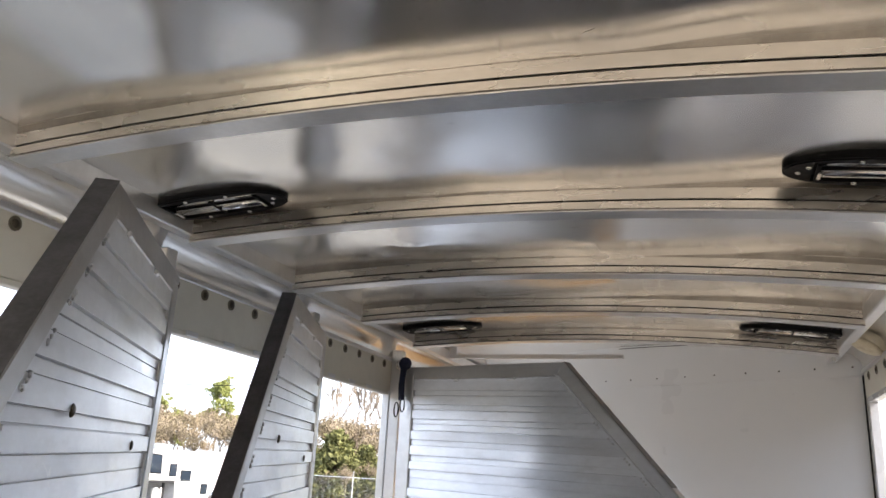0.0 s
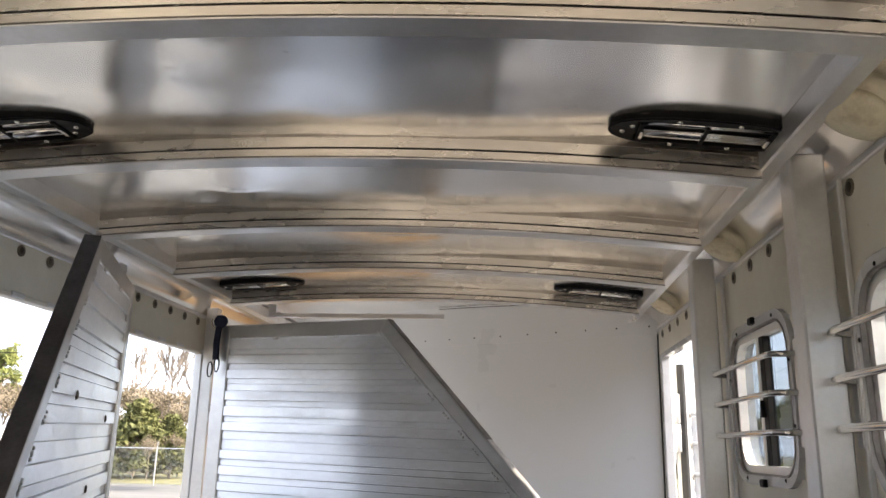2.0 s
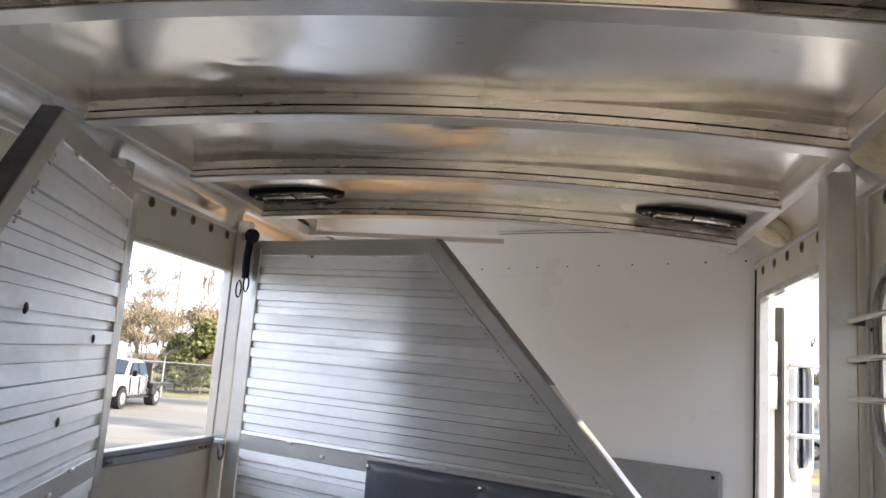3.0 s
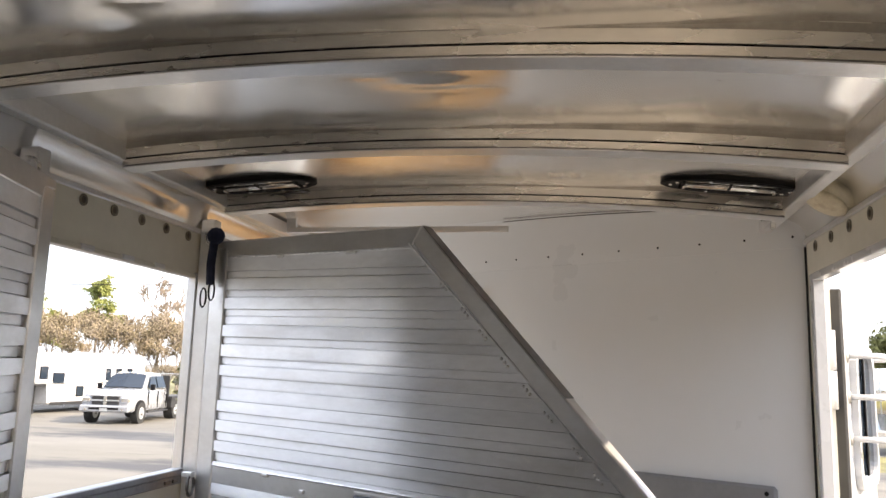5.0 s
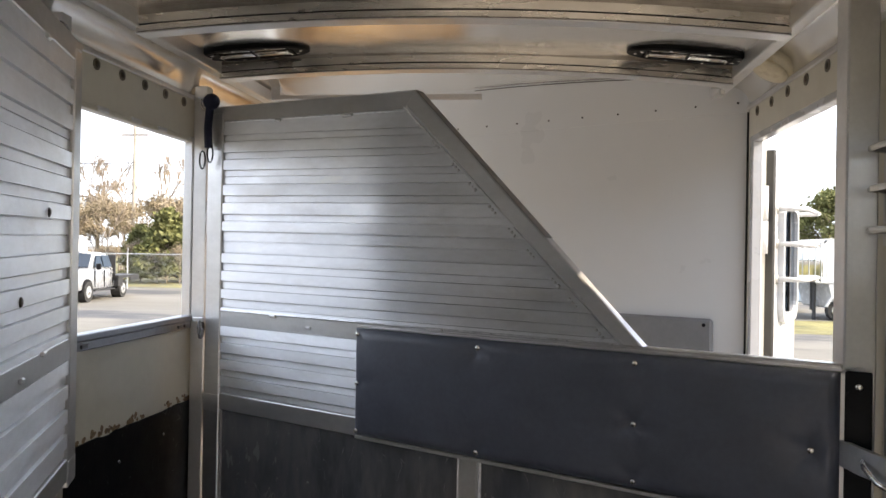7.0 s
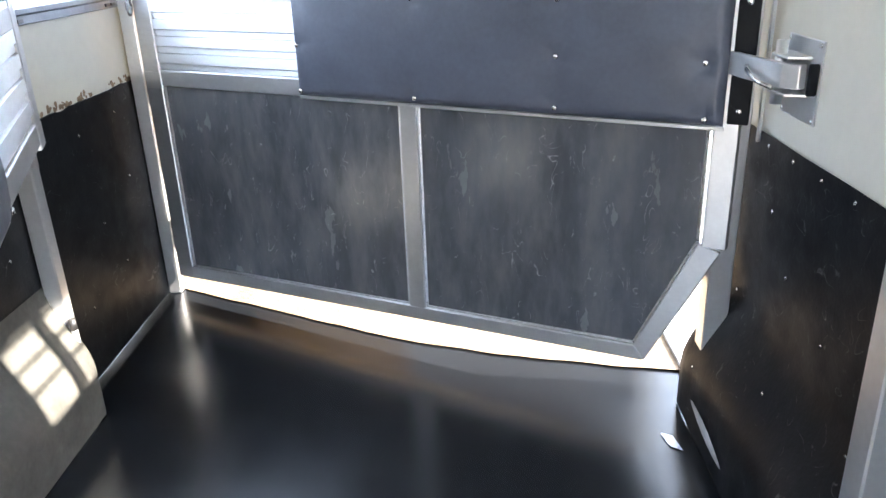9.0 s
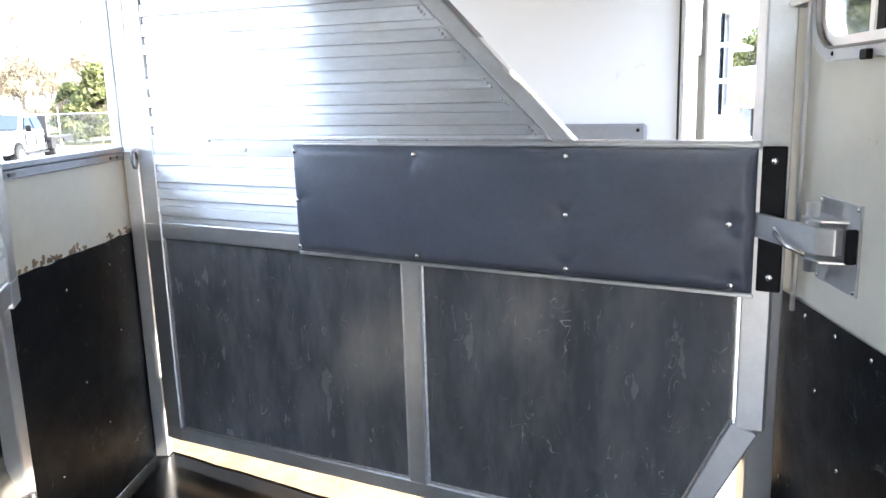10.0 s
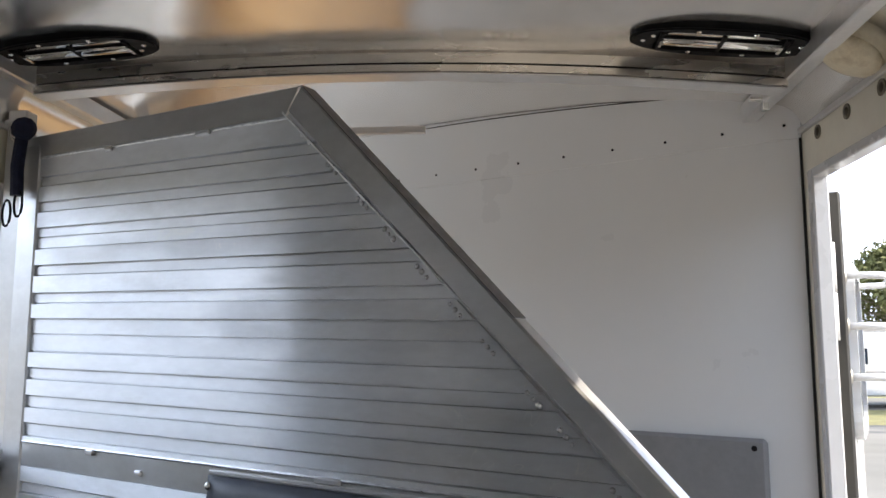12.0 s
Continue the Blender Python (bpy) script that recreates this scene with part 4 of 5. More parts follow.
# ---- roof vents ----
def roof_vent(x, y):
    t = thing("roof_vent", "oval black plastic roof vent with a silver baffle", "roof vent", "roof vents")
    slope = -math.degrees(math.atan(0.107 * (x + 0.18)))
    t.matrix_basis = pose(x, y, roof_z(x) - 0.004, 0, -slope, 0)
    P = lambda u, v, w: (u, v, -w)
    out = []
    for k in range(36):
        a = k * math.pi / 18
        c, sn = math.cos(a), math.sin(a)
        out.append((0.198 * math.copysign(abs(c) ** 0.8, c), 0.076 * math.copysign(abs(sn) ** 0.85, sn)))
    mid = [(u * 0.97, v * 0.93) for u, v in out]
    inn = [(max(-0.142, min(0.142, u * 1.1)), max(-0.048, min(0.048, v * 1.2))) for u, v in mid]
    part("flange", ring(B(), out, mid, -0.004, 0.013, P), M_BLACK, t)
    part("flange", ring(B(), [(u * 0.999, v * 0.999) for u, v in mid], inn, 0.001, 0.0155, P), M_BLACK, t)
    part("recess", prism(B(), inn, 0.0002, 0.0012, P), M_BLACK, t)
    for y0, r in ((0.018, 0.0125), (-0.026, 0.006)):
        part("baffle", tube(B(), [(-0.128, y0, -0.0055), (0.128, y0, -0.0055)], r, 14), M_CHROME, t, "silver curved baffle", True)
    part("rod", tube(B(), [(-0.126, -0.012, -0.016), (0.126, -0.012, -0.016)], 0.0022, 6), M_CHROME, t, "", True)
    for xx in (-0.132, 0.0, 0.132):
        part("strut", box(B(), xx - 0.004, xx + 0.004, -0.041, 0.041, -0.0185, -0.0125, 0.001), M_BLACK, t)
    for xx in (-0.128, 0.128):
        part("end_clip", box(B(), xx - 0.004, xx + 0.004, -0.005, 0.030, -0.020, -0.0045, 0.001), M_CHROME, t)
    for xx, yy in ((-0.168, 0.006), (0.168, -0.006), (-0.150, -0.022), (0.150, 0.022), (-0.06, 0.056), (0.06, -0.056), (0.06, 0.056), (-0.06, -0.056)):
        part("screw", dome(B(), (xx, yy, -0.0155), (0, 0, -1), 0.006, 0.003, 8), M_CHROME, t)


for y, xa, xb in VENTS:
    roof_vent(xa, y)
    roof_vent(xb, y)

# ---- dome lights in the right cove, and tie rings ----
for y in (3.645, 2.71, 1.77, 0.85, -0.1):
    t = thing("dome_light", "round ivory dome light, off, screwed into the roof cove", "ceiling light", "dome lights")
    t.matrix_basis = look((1.005, y, 2.160), (1.005 - 0.55, y - 0.05, 2.160 - 0.85))
    part("base", tube(B(), [(0, 0, 0.02), (0, 0, -0.012)], 0.078, 24), M_DOME, t, "", True)
    part("lens", dome(B(), (0, 0, -0.012), (0, 0, -1), 0.068, 0.026, 24, 5), M_DOME, t, "ivory lens", True)
    tagged(part("wire", tube(B(), [(0.05, -0.07, 0.0), (0.02, -0.10, -0.02), (-0.02, -0.115, 0.0), (0.0, -0.13, 0.02)], 0.002, 5), M_BLACK, t))
for i, y in enumerate(HINGES):
    t = thing("tie_strap", "navy webbing tie strap hung from a steel ring", "strap", "tie straps", pose(-0.985, y - 0.03, 2.10))
    part("ring", tube(B(), [(0.03 * math.cos(a / 8 * math.pi), 0.0, 0.03 * math.sin(a / 8 * math.pi)) for a in range(17)], 0.0045, 6), M_CHROME, t, "", True)
    part("bracket", box(B(), -0.045, 0.0, -0.008, 0.008, 0.016, 0.030, 0.003), M_ALU, t)
    if i == 0:
        part("webbing", tube(B(), [(0.028, -0.01, 0.02), (0.012, -0.014, -0.02), (0.006, -0.016, -0.10), (0.010, -0.016, -0.175)], 0.016, 8), M_STRAP, t)
        part("knot", dome(B(), (0.02, -0.02, 0.0), (0.3, -1, 0), 0.032, 0.024, 12), M_STRAP, t)
        for dx in (-0.020, 0.010):
            loop = [(0.008 + dx + 0.011 * math.cos(k * math.pi / 8), -0.02, -0.205 + dx * 0.8 + 0.034 * math.sin(k * math.pi / 8)) for k in range(17)]
            part("snap_hook", tube(B(), loop, 0.0032, 6), M_BLACK, t, "dark steel snap hook", True)
    else:
        part("webbing", tube(B(), [(0.028, -0.01, -0.01), (0.022, -0.014, -0.06)], 0.016, 6), M_STRAP, t)
t = thing("tie_ring", "small dark steel ring on a bracket at the hinge post", "ring", m=pose(-1.0, HINGES[0] - 0.03, 1.235))
part("loop", tube(B(), [(0.0, 0.022 * math.cos(a / 8 * math.pi), 0.034 * math.sin(a / 8 * math.pi)) for a in range(17)], 0.0055, 6), M_DARKEDGE, t, "", True)
part("eye_plate", box(B(), -0.03, 0.008, -0.012, 0.012, 0.026, 0.044, 0.002), M_ALU, t)
# screw eye at the front end of the right rail
t = thing("rail_clip", "bent aluminium clip at the end of the roof rail", "clip", m=pose(0.925, 3.98, 2.165))
part("clip_plate", box(B(), -0.03, 0.03, -0.01, 0.01, -0.004, 0.004, 0.001), M_CHROME, t)
part("clip_drop", box(B(), 0.0, 0.014, -0.01, 0.01, -0.03, -0.005, 0.001), M_CHROME, t)

# ---- outside ----
GZ = -0.70
bm = B()
rad = [0, 6, 14, 28, 50, 90, 180, 400, 1200, 3000]
ringv = []
for r in rad[1:]:
    ringv.append([bm.verts.new((r * math.cos(a / 40 * math.pi), r * math.sin(a / 40 * math.pi), GZ)) for a in range(80)])
c0 = bm.verts.new((0, 0, GZ))
for k in range(80):
    bm.faces.new((c0, ringv[0][k], ringv[0][(k + 1) % 80]))
for a, b in zip(ringv, ringv[1:]):
    for k in range(80):
        bm.faces.new((a[k], b[k], b[(k + 1) % 80], a[(k + 1) % 80]))
tagged(part("ground", bm, M_LOT), "pale worn asphalt lot with dark damp patches", "ground", "", "structure")
for pts in (((-60, 39.5), (-8, 41.5), (40, 70), (40, 160), (-90, 160)), ((5, 24.6), (30, 25.5), (32, 31), (6, 29.5)), ((14, 36), (90, 40), (90, 150), (14, 150))):
    bm = B()
    bm.faces.new([bm.verts.new((x, y, GZ + 0.006)) for x, y in pts])
    tagged(part("grass_verge", bm, M_GRASS), "dormant brown-green grass verge beside the lot", "grass", "", "structure")

# unseen tan ground added behind the open rear, for warm light mirrored in the roof
bm = B()
bm.faces.new([bm.verts.new((x, y, GZ + 0.008)) for x, y in ((-16, -1.2), (14, -0.8), (22, -26), (-20, -28))])
tagged(part("dirt_yard", bm, M_YARD), "unseen tan ground added behind the trailer for warm reflections", "ground", "", "structure")


def wheel(parent, x, y, r, w, m_rim):
    t = part("wheel", tube(B(), [(x - w / 2, y, r), (x - w / 2 + 0.03, y, r), (x + w / 2 - 0.03, y, r), (x + w / 2, y, r)], r, 24), M_TYRE, parent, "black tyre on a bright rim")
    part("rim", tube(B(), [(x - w / 2 - 0.012, y, r), (x + w / 2 + 0.012, y, r)], r * 0.58, 20), m_rim, t)
    for s in (-1, 1):
        part("hub", dome(B(), (x + s * (w / 2 + 0.012), y, r), (s, 0, 0), r * 0.25, 0.03, 12), M_CHROME, t)


def pickup(m):
    t = thing("pickup_truck", "pale silver crew cab pickup with a black steel flatbed", "pickup truck", m=m)
    # local y runs from the nose (0) to the tail; x across
    SIDE = lambda u, v, w: (w, u, v)

    def loft(rows):
        """Rounded hull through rows of (y, half width at foot, half width at shoulder, foot, shoulder, crown)."""
        bm = B()
        rings = []
        for y, wf, ws, zf, zs, zc in rows:
            half = [(wf * 0.9, zf), (wf, zf + 0.08), (ws + 0.015, (zf + zs) / 2 + 0.08), (ws, zs - 0.03), (ws * 0.93, zs + (zc - zs) * 0.55), (ws * 0.62, zc - 0.01), (0.0, zc)]
            rings.append([bm.verts.new((x, y, z)) for x, z in half] + [bm.verts.new((-x, y, z)) for x, z in half[-2::-1]])
        n = len(rings[0])
        for p, q in zip(rings, rings[1:]):
            for k in range(n):
                bm.faces.new((p[k], p[(k + 1) % n], q[(k + 1) % n], q[k]))
        bm.faces.new(rings[0][::-1])
        bm.faces.new(rings[-1])
        return bm

    part("body", loft([(0.02, 0.86, 0.80, 0.52, 0.98, 1.06), (0.06, 0.95, 0.90, 0.48, 1.04, 1.15), (0.28, 1.00, 0.95, 0.45, 1.10, 1.24), (0.9, 1.01, 0.96, 0.45, 1.15, 1.31), (1.45, 1.00, 0.95, 0.45, 1.20, 1.36), (2.6, 0.99, 0.94, 0.45, 1.26, 1.38), (3.62, 0.98, 0.93, 0.45, 1.26, 1.38), (3.68, 0.95, 0.90, 0.50, 1.22, 1.34)]), M_TRUCK, t, "", True)
    part("cab", loft([(1.42, 0.90, 0.88, 1.15, 1.27, 1.34), (1.75, 0.90, 0.82, 1.15, 1.52, 1.64), (2.08, 0.91, 0.76, 1.15, 1.80, 1.93), (2.4, 0.91, 0.75, 1.15, 1.86, 1.99), (3.2, 0.91, 0.75, 1.15, 1.86, 1.99), (3.56, 0.90, 0.75, 1.15, 1.80, 1.94), (3.66, 0.89, 0.80, 1.15, 1.55, 1.70)]), M_TRUCK, t, "", True)
    bm = B()
    v = [bm.verts.new(p) for p in ((-0.80, 1.42, 1.36), (0.0, 1.36, 1.385), (0.80, 1.42, 1.36), (0.66, 2.03, 1.87), (0.0, 2.0, 1.945), (-0.66, 2.03, 1.87))]
    bm.faces.new((v[0], v[1], v[4], v[5]))
    bm.faces.new((v[1], v[2], v[3], v[4]))
    r = bmesh.ops.extrude_face_region(bm, geom=bm.faces[:])
    bmesh.ops.translate(bm, verts=[q for q in r["geom"] if isinstance(q, bmesh.types.BMVert)], vec=(0, -0.02, 0.02))
    part("windscreen", bm, M_GLASSDARK, t, "blue-tinted windscreen")
    for sx in (-1, 1):
        for a, b, c, d in ((1.72, 2.50, 2.50, 2.14), (2.62, 3.42, 3.36, 2.62)):
            bm = B()
            bm.faces.new([bm.verts.new((sx * x, y, z)) for x, y, z in ((0.925, a, 1.36), (0.925, b, 1.36), (0.785, c, 1.83), (0.785, d, 1.83))])
            r = bmesh.ops.extrude_face_region(bm, geom=bm.faces[:])
            bmesh.ops.translate(bm, verts=[q for q in r["geom"] if isinstance(q, bmesh.types.BMVert)], vec=(sx * 0.03, 0, 0.008))
            part("side_window", bm, M_GLASSDARK, t)
        part("mirror", box(B(), *sorted((sx * 1.00, sx * 1.20)), 1.66, 1.76, 1.28, 1.52, 0.03), M_BLACK, t)
        part("headlight", box(B(), *sorted((sx * 0.60, sx * 0.93)), -0.015, 0.12, 0.84, 1.02, 0.03), M_CHROME, t)
        part("fog_light", tube(B(), [(sx * 0.72, -0.10, 0.56), (sx * 0.72, -0.128, 0.56)], 0.055, 12), M_CHROME, t)
        for yy, rr in ((0.90, 0.50),):
            part("wheel_arch", prism(B(), [(yy + rr * math.cos(a / 10 * math.pi), 0.42 + rr * math.sin(a / 10 * math.pi)) for a in range(11)], sx * 0.90, sx * 1.022, SIDE), M_BLACK, t, "dark wheel arch")
        part("running_board", box(B(), *sorted((sx * 0.92, sx * 1.08)), 1.5, 3.5, 0.40, 0.46, 0.01), M_STEELDK, t)
        for yy in (2.36, 3.30):
            part("door_handle", box(B(), *sorted((sx * 0.975, sx * 1.01)), yy, yy + 0.14, 1.10, 1.14, 0.008), M_TRUCK, t)
        for yy in (1.62, 2.56, 3.46):
            part("door_seam", box(B(), *sorted((sx * 0.965, sx * 1.012)), yy, yy + 0.014, 0.55, 1.24), M_BLACK, t)
    part("grille", box(B(), -0.54, 0.54, -0.02, 0.06, 0.74, 1.06, 0.03), M_STEELDK, t, "dark grille with a bright cross")
    part("grille_bar", box(B(), -0.07, 0.07, -0.045, -0.018, 0.72, 1.09, 0.01), M_CHROME, t)
    part("grille_bar", box(B(), -0.54, 0.54, -0.040, -0.019, 0.88, 0.93, 0.006), M_GALV, t)
    part("grille_frame", box(B(), -0.60, 0.60, -0.03, 0.05, 1.061, 1.10, 0.01), M_CHROME, t)
    part("bumper", box(B(), -0.98, 0.98, -0.12, 0.08, 0.46, 0.72, 0.05), M_TRUCK, t)
    part("air_dam", box(B(), -0.58, 0.58, -0.127, -0.118, 0.56, 0.64, 0.01), M_BLACK, t)
    part("number_plate", box(B(), -0.15, 0.15, -0.138, -0.128, 0.50, 0.62), M_GALV, t)
    for sx in (-0.5, -0.25, 0, 0.25, 0.5):
        part("roof_lamp", box(B(), sx - 0.05, sx + 0.05, 2.12, 2.22, 1.92, 1.985 + 0.01 * (0.5 - abs(sx)), 0.01), M_DOME, t)
    part("flatbed", box(B(), -1.12, 1.12, 3.78, 6.2, 0.86, 0.98, 0.01), M_STEELDK, t)
    part("headache_rack", box(B(), -0.98, 0.98, 3.72, 3.80, 0.98, 1.86, 0.01), M_STEELDK, t)
    for sx in (-1, 1):
        part("tool_box", box(B(), *sorted((sx * 0.62, sx * 1.08)), 3.85, 4.35, 0.50, 0.855, 0.01), M_STEELDK, t)
        part("bed_skirt", box(B(), *sorted((sx * 1.06, sx * 1.12)), 5.15, 6.2, 0.72, 0.857, 0.01), M_STEELDK, t)
        wheel(t, sx * 0.92, 0.90, 0.41, 0.28, M_GALV)
        wheel(t, sx * 0.86, 4.45, 0.40, 0.40, M_GALV)
    part("chassis", box(B(), -0.42, 0.42, 0.4, 6.0, 0.45, 0.70), M_BLACK, t)


pickup(pose(-18.1, 28.3, GZ, 0, 0, 9))


def box_trailer(name, label, m, length, width, z0, z1, nose, paint, windows, wheels, stripe=None, metal_nose=False):
    """local x: the length from the body's front (0) to its tail; the visible side faces -y; a gooseneck nose runs to -nose."""
    t = thing(name, label, "trailer", m=m)
    SIDE = lambda u, v, w: (u, w, v)
    body = prism(B(), [(0, z0), (length, z0), (length, z1 - 0.15), (length - 0.15, z1), (-nose + 0.5, z1), (-nose, z1 - 0.5), (-nose, z0 + 0.95), (-0.15, z0 + 0.95)], 0, width, SIDE, 0.06)
    part("body", body, paint, t)
    if metal_nose:
        bm = tube(B(), [(-nose + 0.15, width / 2, z0 + 0.97), (-nose + 0.15, width / 2, z1 - 0.06)], width * 0.5 + 0.02, 28)
        part("nose_cap", bm, M_CHROME, t, "polished ribbed nose cap", True)
        for k in range(14):
            a = radians(195 + k * 10)
            part("nose_rib", tube(B(), [(-nose + 0.15 + (width * 0.5 + 0.03) * math.cos(a), width / 2 + (width * 0.5 + 0.03) * math.sin(a), z0 + 0.97), (-nose + 0.15 + (width * 0.5 + 0.03) * math.cos(a), width / 2 + (width * 0.5 + 0.03) * math.sin(a), z1 - 0.07)], 0.02, 6), M_GALV, t)
    part("roof_trim", box(B(), -nose + 0.4, length, -0.02, 0.03, z1 - 0.06, z1 + 0.01, 0.01), M_GALV, t)
    part("side_rail", box(B(), -nose * 0.9, length, -0.03, 0.0, z0 + 0.92, z0 + 0.99, 0.005), M_GALV, t)
    for (a, b, c, d) in windows:
        w = part("window", box(B(), a, b, -0.025, 0.005, c, d, 0.01), M_BLACK, t, "dark window in a black frame")
        part("pane", box(B(), a + 0.04, b - 0.04, -0.032, -0.026, c + 0.04, d - 0.04), M_GLASSDARK, w)
    if stripe:
        part("reflector_tape", box(B(), *stripe, -0.038, -0.031, z0 + 0.93, z0 + 0.98), M_RED, t)
    if nose:
        part("coupler_leg", box(B(), -nose + 0.5, -nose + 0.62, width / 2 - 0.06, width / 2 + 0.06, 0.3, z0 + 0.96), M_STEELDK, t)
        part("landing_leg", box(B(), -0.6, -0.5, 0.3, 0.4, 0.0, z0 + 0.96), M_STEELDK, t)
    for x in wheels:
        w = part("wheel", tube(B(), [(x, 0.0, 0.36), (x, 0.24, 0.36)], 0.36, 24), M_TYRE, t, "black tyre on a silver rim")
        part("rim", tube(B(), [(x, -0.012, 0.36), (x, 0.2, 0.36)], 0.22, 18), M_GALV, w)
        part("hub", dome(B(), (x, -0.012, 0.36), (0, -1, 0), 0.08, 0.03, 10), M_CHROME, w)
    if wheels:
        part("fender", prism(B(), [(wheels[0] - 0.5, 0.5), (wheels[0] - 0.3, 0.84), (wheels[-1] + 0.3, 0.84), (wheels[-1] + 0.5, 0.5), (wheels[-1] + 0.42, 0.5), (wheels[-1] + 0.26, 0.79), (wheels[0] - 0.26, 0.79), (wheels[0] - 0.42, 0.5)], -0.10, 0.0, SIDE), M_CARWHITE, t)
    return t


# white living-quarters trailer behind the pickup: its visible side faces +x, its nose points to -y
LQ = box_trailer("horse_trailer", "white gooseneck horse trailer with dark square windows", pose(-23.8, 32.4, GZ, 0, 0, 90), 7.5, 2.4, 0.40, 2.72, 3.1, M_CARWHITE,
            ((0.15, 0.95, 1.30, 1.82), (1.85, 2.40, 0.70, 1.20), (3.98, 4.42, 1.45, 2.05), (4.85, 5.35, 1.45, 2.05), (5.8, 6.3, 1.45, 2.05)), ())
w = part("nose_window", prism(B(), [(-2.75, 1.66), (-1.28, 1.62), (-1.36, 2.48), (-2.55, 2.55)], -0.03, 0.004, lambda u, v, q: (u, q, v), 0.01), M_BLACK, LQ, "grey tinted nose window")
part("pane", prism(B(), [(-2.68, 1.72), (-1.35, 1.68), (-1.42, 2.42), (-2.5, 2.49)], -0.038, -0.031, lambda u, v, q: (u, q, v)), M_GLASSDARK, w)
w = part("window", box(B(), -0.72, -0.18, -0.03, 0.004, 1.52, 2.10, 0.01), M_BLACK, LQ, "dark window in a black frame")
part("pane", box(B(), -0.68, -0.22, -0.038, -0.031, 1.56, 2.06), M_GLASSDARK, w)
part("entry_door", box(B(), 3.75, 4.62, -0.03, 0.004, 0.55, 2.30, 0.02), M_CARWHITE, LQ, "white entry door")
w = part("door_window", box(B(), 3.98, 4.42, -0.045, -0.031, 1.45, 2.05, 0.01), M_GLASSDARK, LQ)
for x in (-0.95, -0.55):
    part("gas_bottle", tube(B(), [(x, 0.5, 0.45), (x, 0.5, 0.50), (x, 0.5, 0.92), (x, 0.5, 1.0)], 0.16, 14), M_CARWHITE, LQ, "white gas bottle under the nose", True)
part("nose_skirt", box(B(), -2.95, -0.2, -0.02, 2.3, 1.22, 1.352, 0.02), M_STEELDK, LQ, "black underside of the nose")
w = part("spare_wheel", tube(B(), [(-2.1, 0.35, 0.90), (-2.1, 0.60, 0.90)], 0.36, 22), M_TYRE, LQ, "black spare wheel under the nose")
part("rim", tube(B(), [(-2.1, 0.335, 0.90), (-2.1, 0.5, 0.90)], 0.2, 16), M_GALV, w)
part("side_skirt", box(B(), 0.1, 7.4, -0.03, 0.0, 0.36, 0.50, 0.01), M_STEELDK, LQ, "black lower skirt")
part("air_conditioner", box(B(), -0.6, 0.4, 0.8, 1.7, 2.72, 2.98, 0.06), M_GALV, LQ, "grey roof air conditioner")
part("roof_rack", box(B(), 1.5, 7.2, 0.1, 0.16, 2.72, 2.80, 0.005), M_GALV, LQ)
box_trailer("horse_trailer", "white gooseneck trailer with a polished silver nose, on the grass", pose(11.0, 30.2, GZ, 0, 0, 8), 7.5, 2.4, 0.42, 2.95, 0.75, M_CARWHITE,
            ((1.05, 1.75, 1.55, 2.1), (2.6, 3.3, 1.55, 2.1), (4.2, 4.9, 1.55, 2.1)), (0.15, 0.62), (1.2, 2.1), True)
box_trailer("cargo_trailer", "pale blue box trailer parked beyond the escape door", pose(8.6, 34.5, GZ, 0, 0, 0), 3.0, 2.3, 0.40, 2.6, 0.0, M_CARBLUE, (), (0.6, 1.4))
box_trailer("horse_trailer", "white trailer parked far along the lot", pose(14.5, 27.5, GZ, 0, 0, 4), 7.0, 2.4, 0.42, 2.8, 0.0, M_CARWHITE, ((0.6, 1.4, 1.5, 2.0),), (2.0, 2.9))

# chain-link fence
def fence(x0, y0, x1, y1, step=3.05, h=1.85):
    t = thing("chain_link_fence", "galvanised chain-link fence along the lot's far edge", "fence", m=pose(x0, y0, GZ, 0, 0, math.degrees(math.atan2(y1 - y0, x1 - x0))))
    length = math.hypot(x1 - x0, y1 - y0)
    n = int(length / step)
    post_me = mesh_of("post", tube(B(), [(0, 0, 0), (0, 0, h + 0.05), (0.05, -0.12, h + 0.30)], 0.035, 8), M_GALV)
    for i in range(n + 1):
        part("post", post_me, M_GALV, t, at=pose(i * step, 0, 0))
    part("top_rail", tube(B(), [(0, 0, h), (n * step, 0, h)], 0.024, 6), M_GALV, t)
    bm = B()
    g = 0.11
    for sgn in (-1, 1):
        x = -h
        while x < n * step + h:
            a, b = (x, 0.0), (x + h, h)
            if sgn < 0:
                a, b = (x + h, 0.0), (x, h)
            lo, hi = min(a[0], b[0]), max(a[0], b[0])
            if lo >= 0 and hi <= n * step:
                d = 0.003
                bm.faces.new([bm.verts.new(p) for p in ((a[0] - d, 0, a[1]), (a[0] + d, 0, a[1]), (b[0] + d, 0, b[1]), (b[0] - d, 0, b[1]))])
            x += g
    tagged(part("mesh", bm, M_GALV, t, "woven wire mesh"), kind="stuff")


fence(-33, 36.5, -6, 42.5)


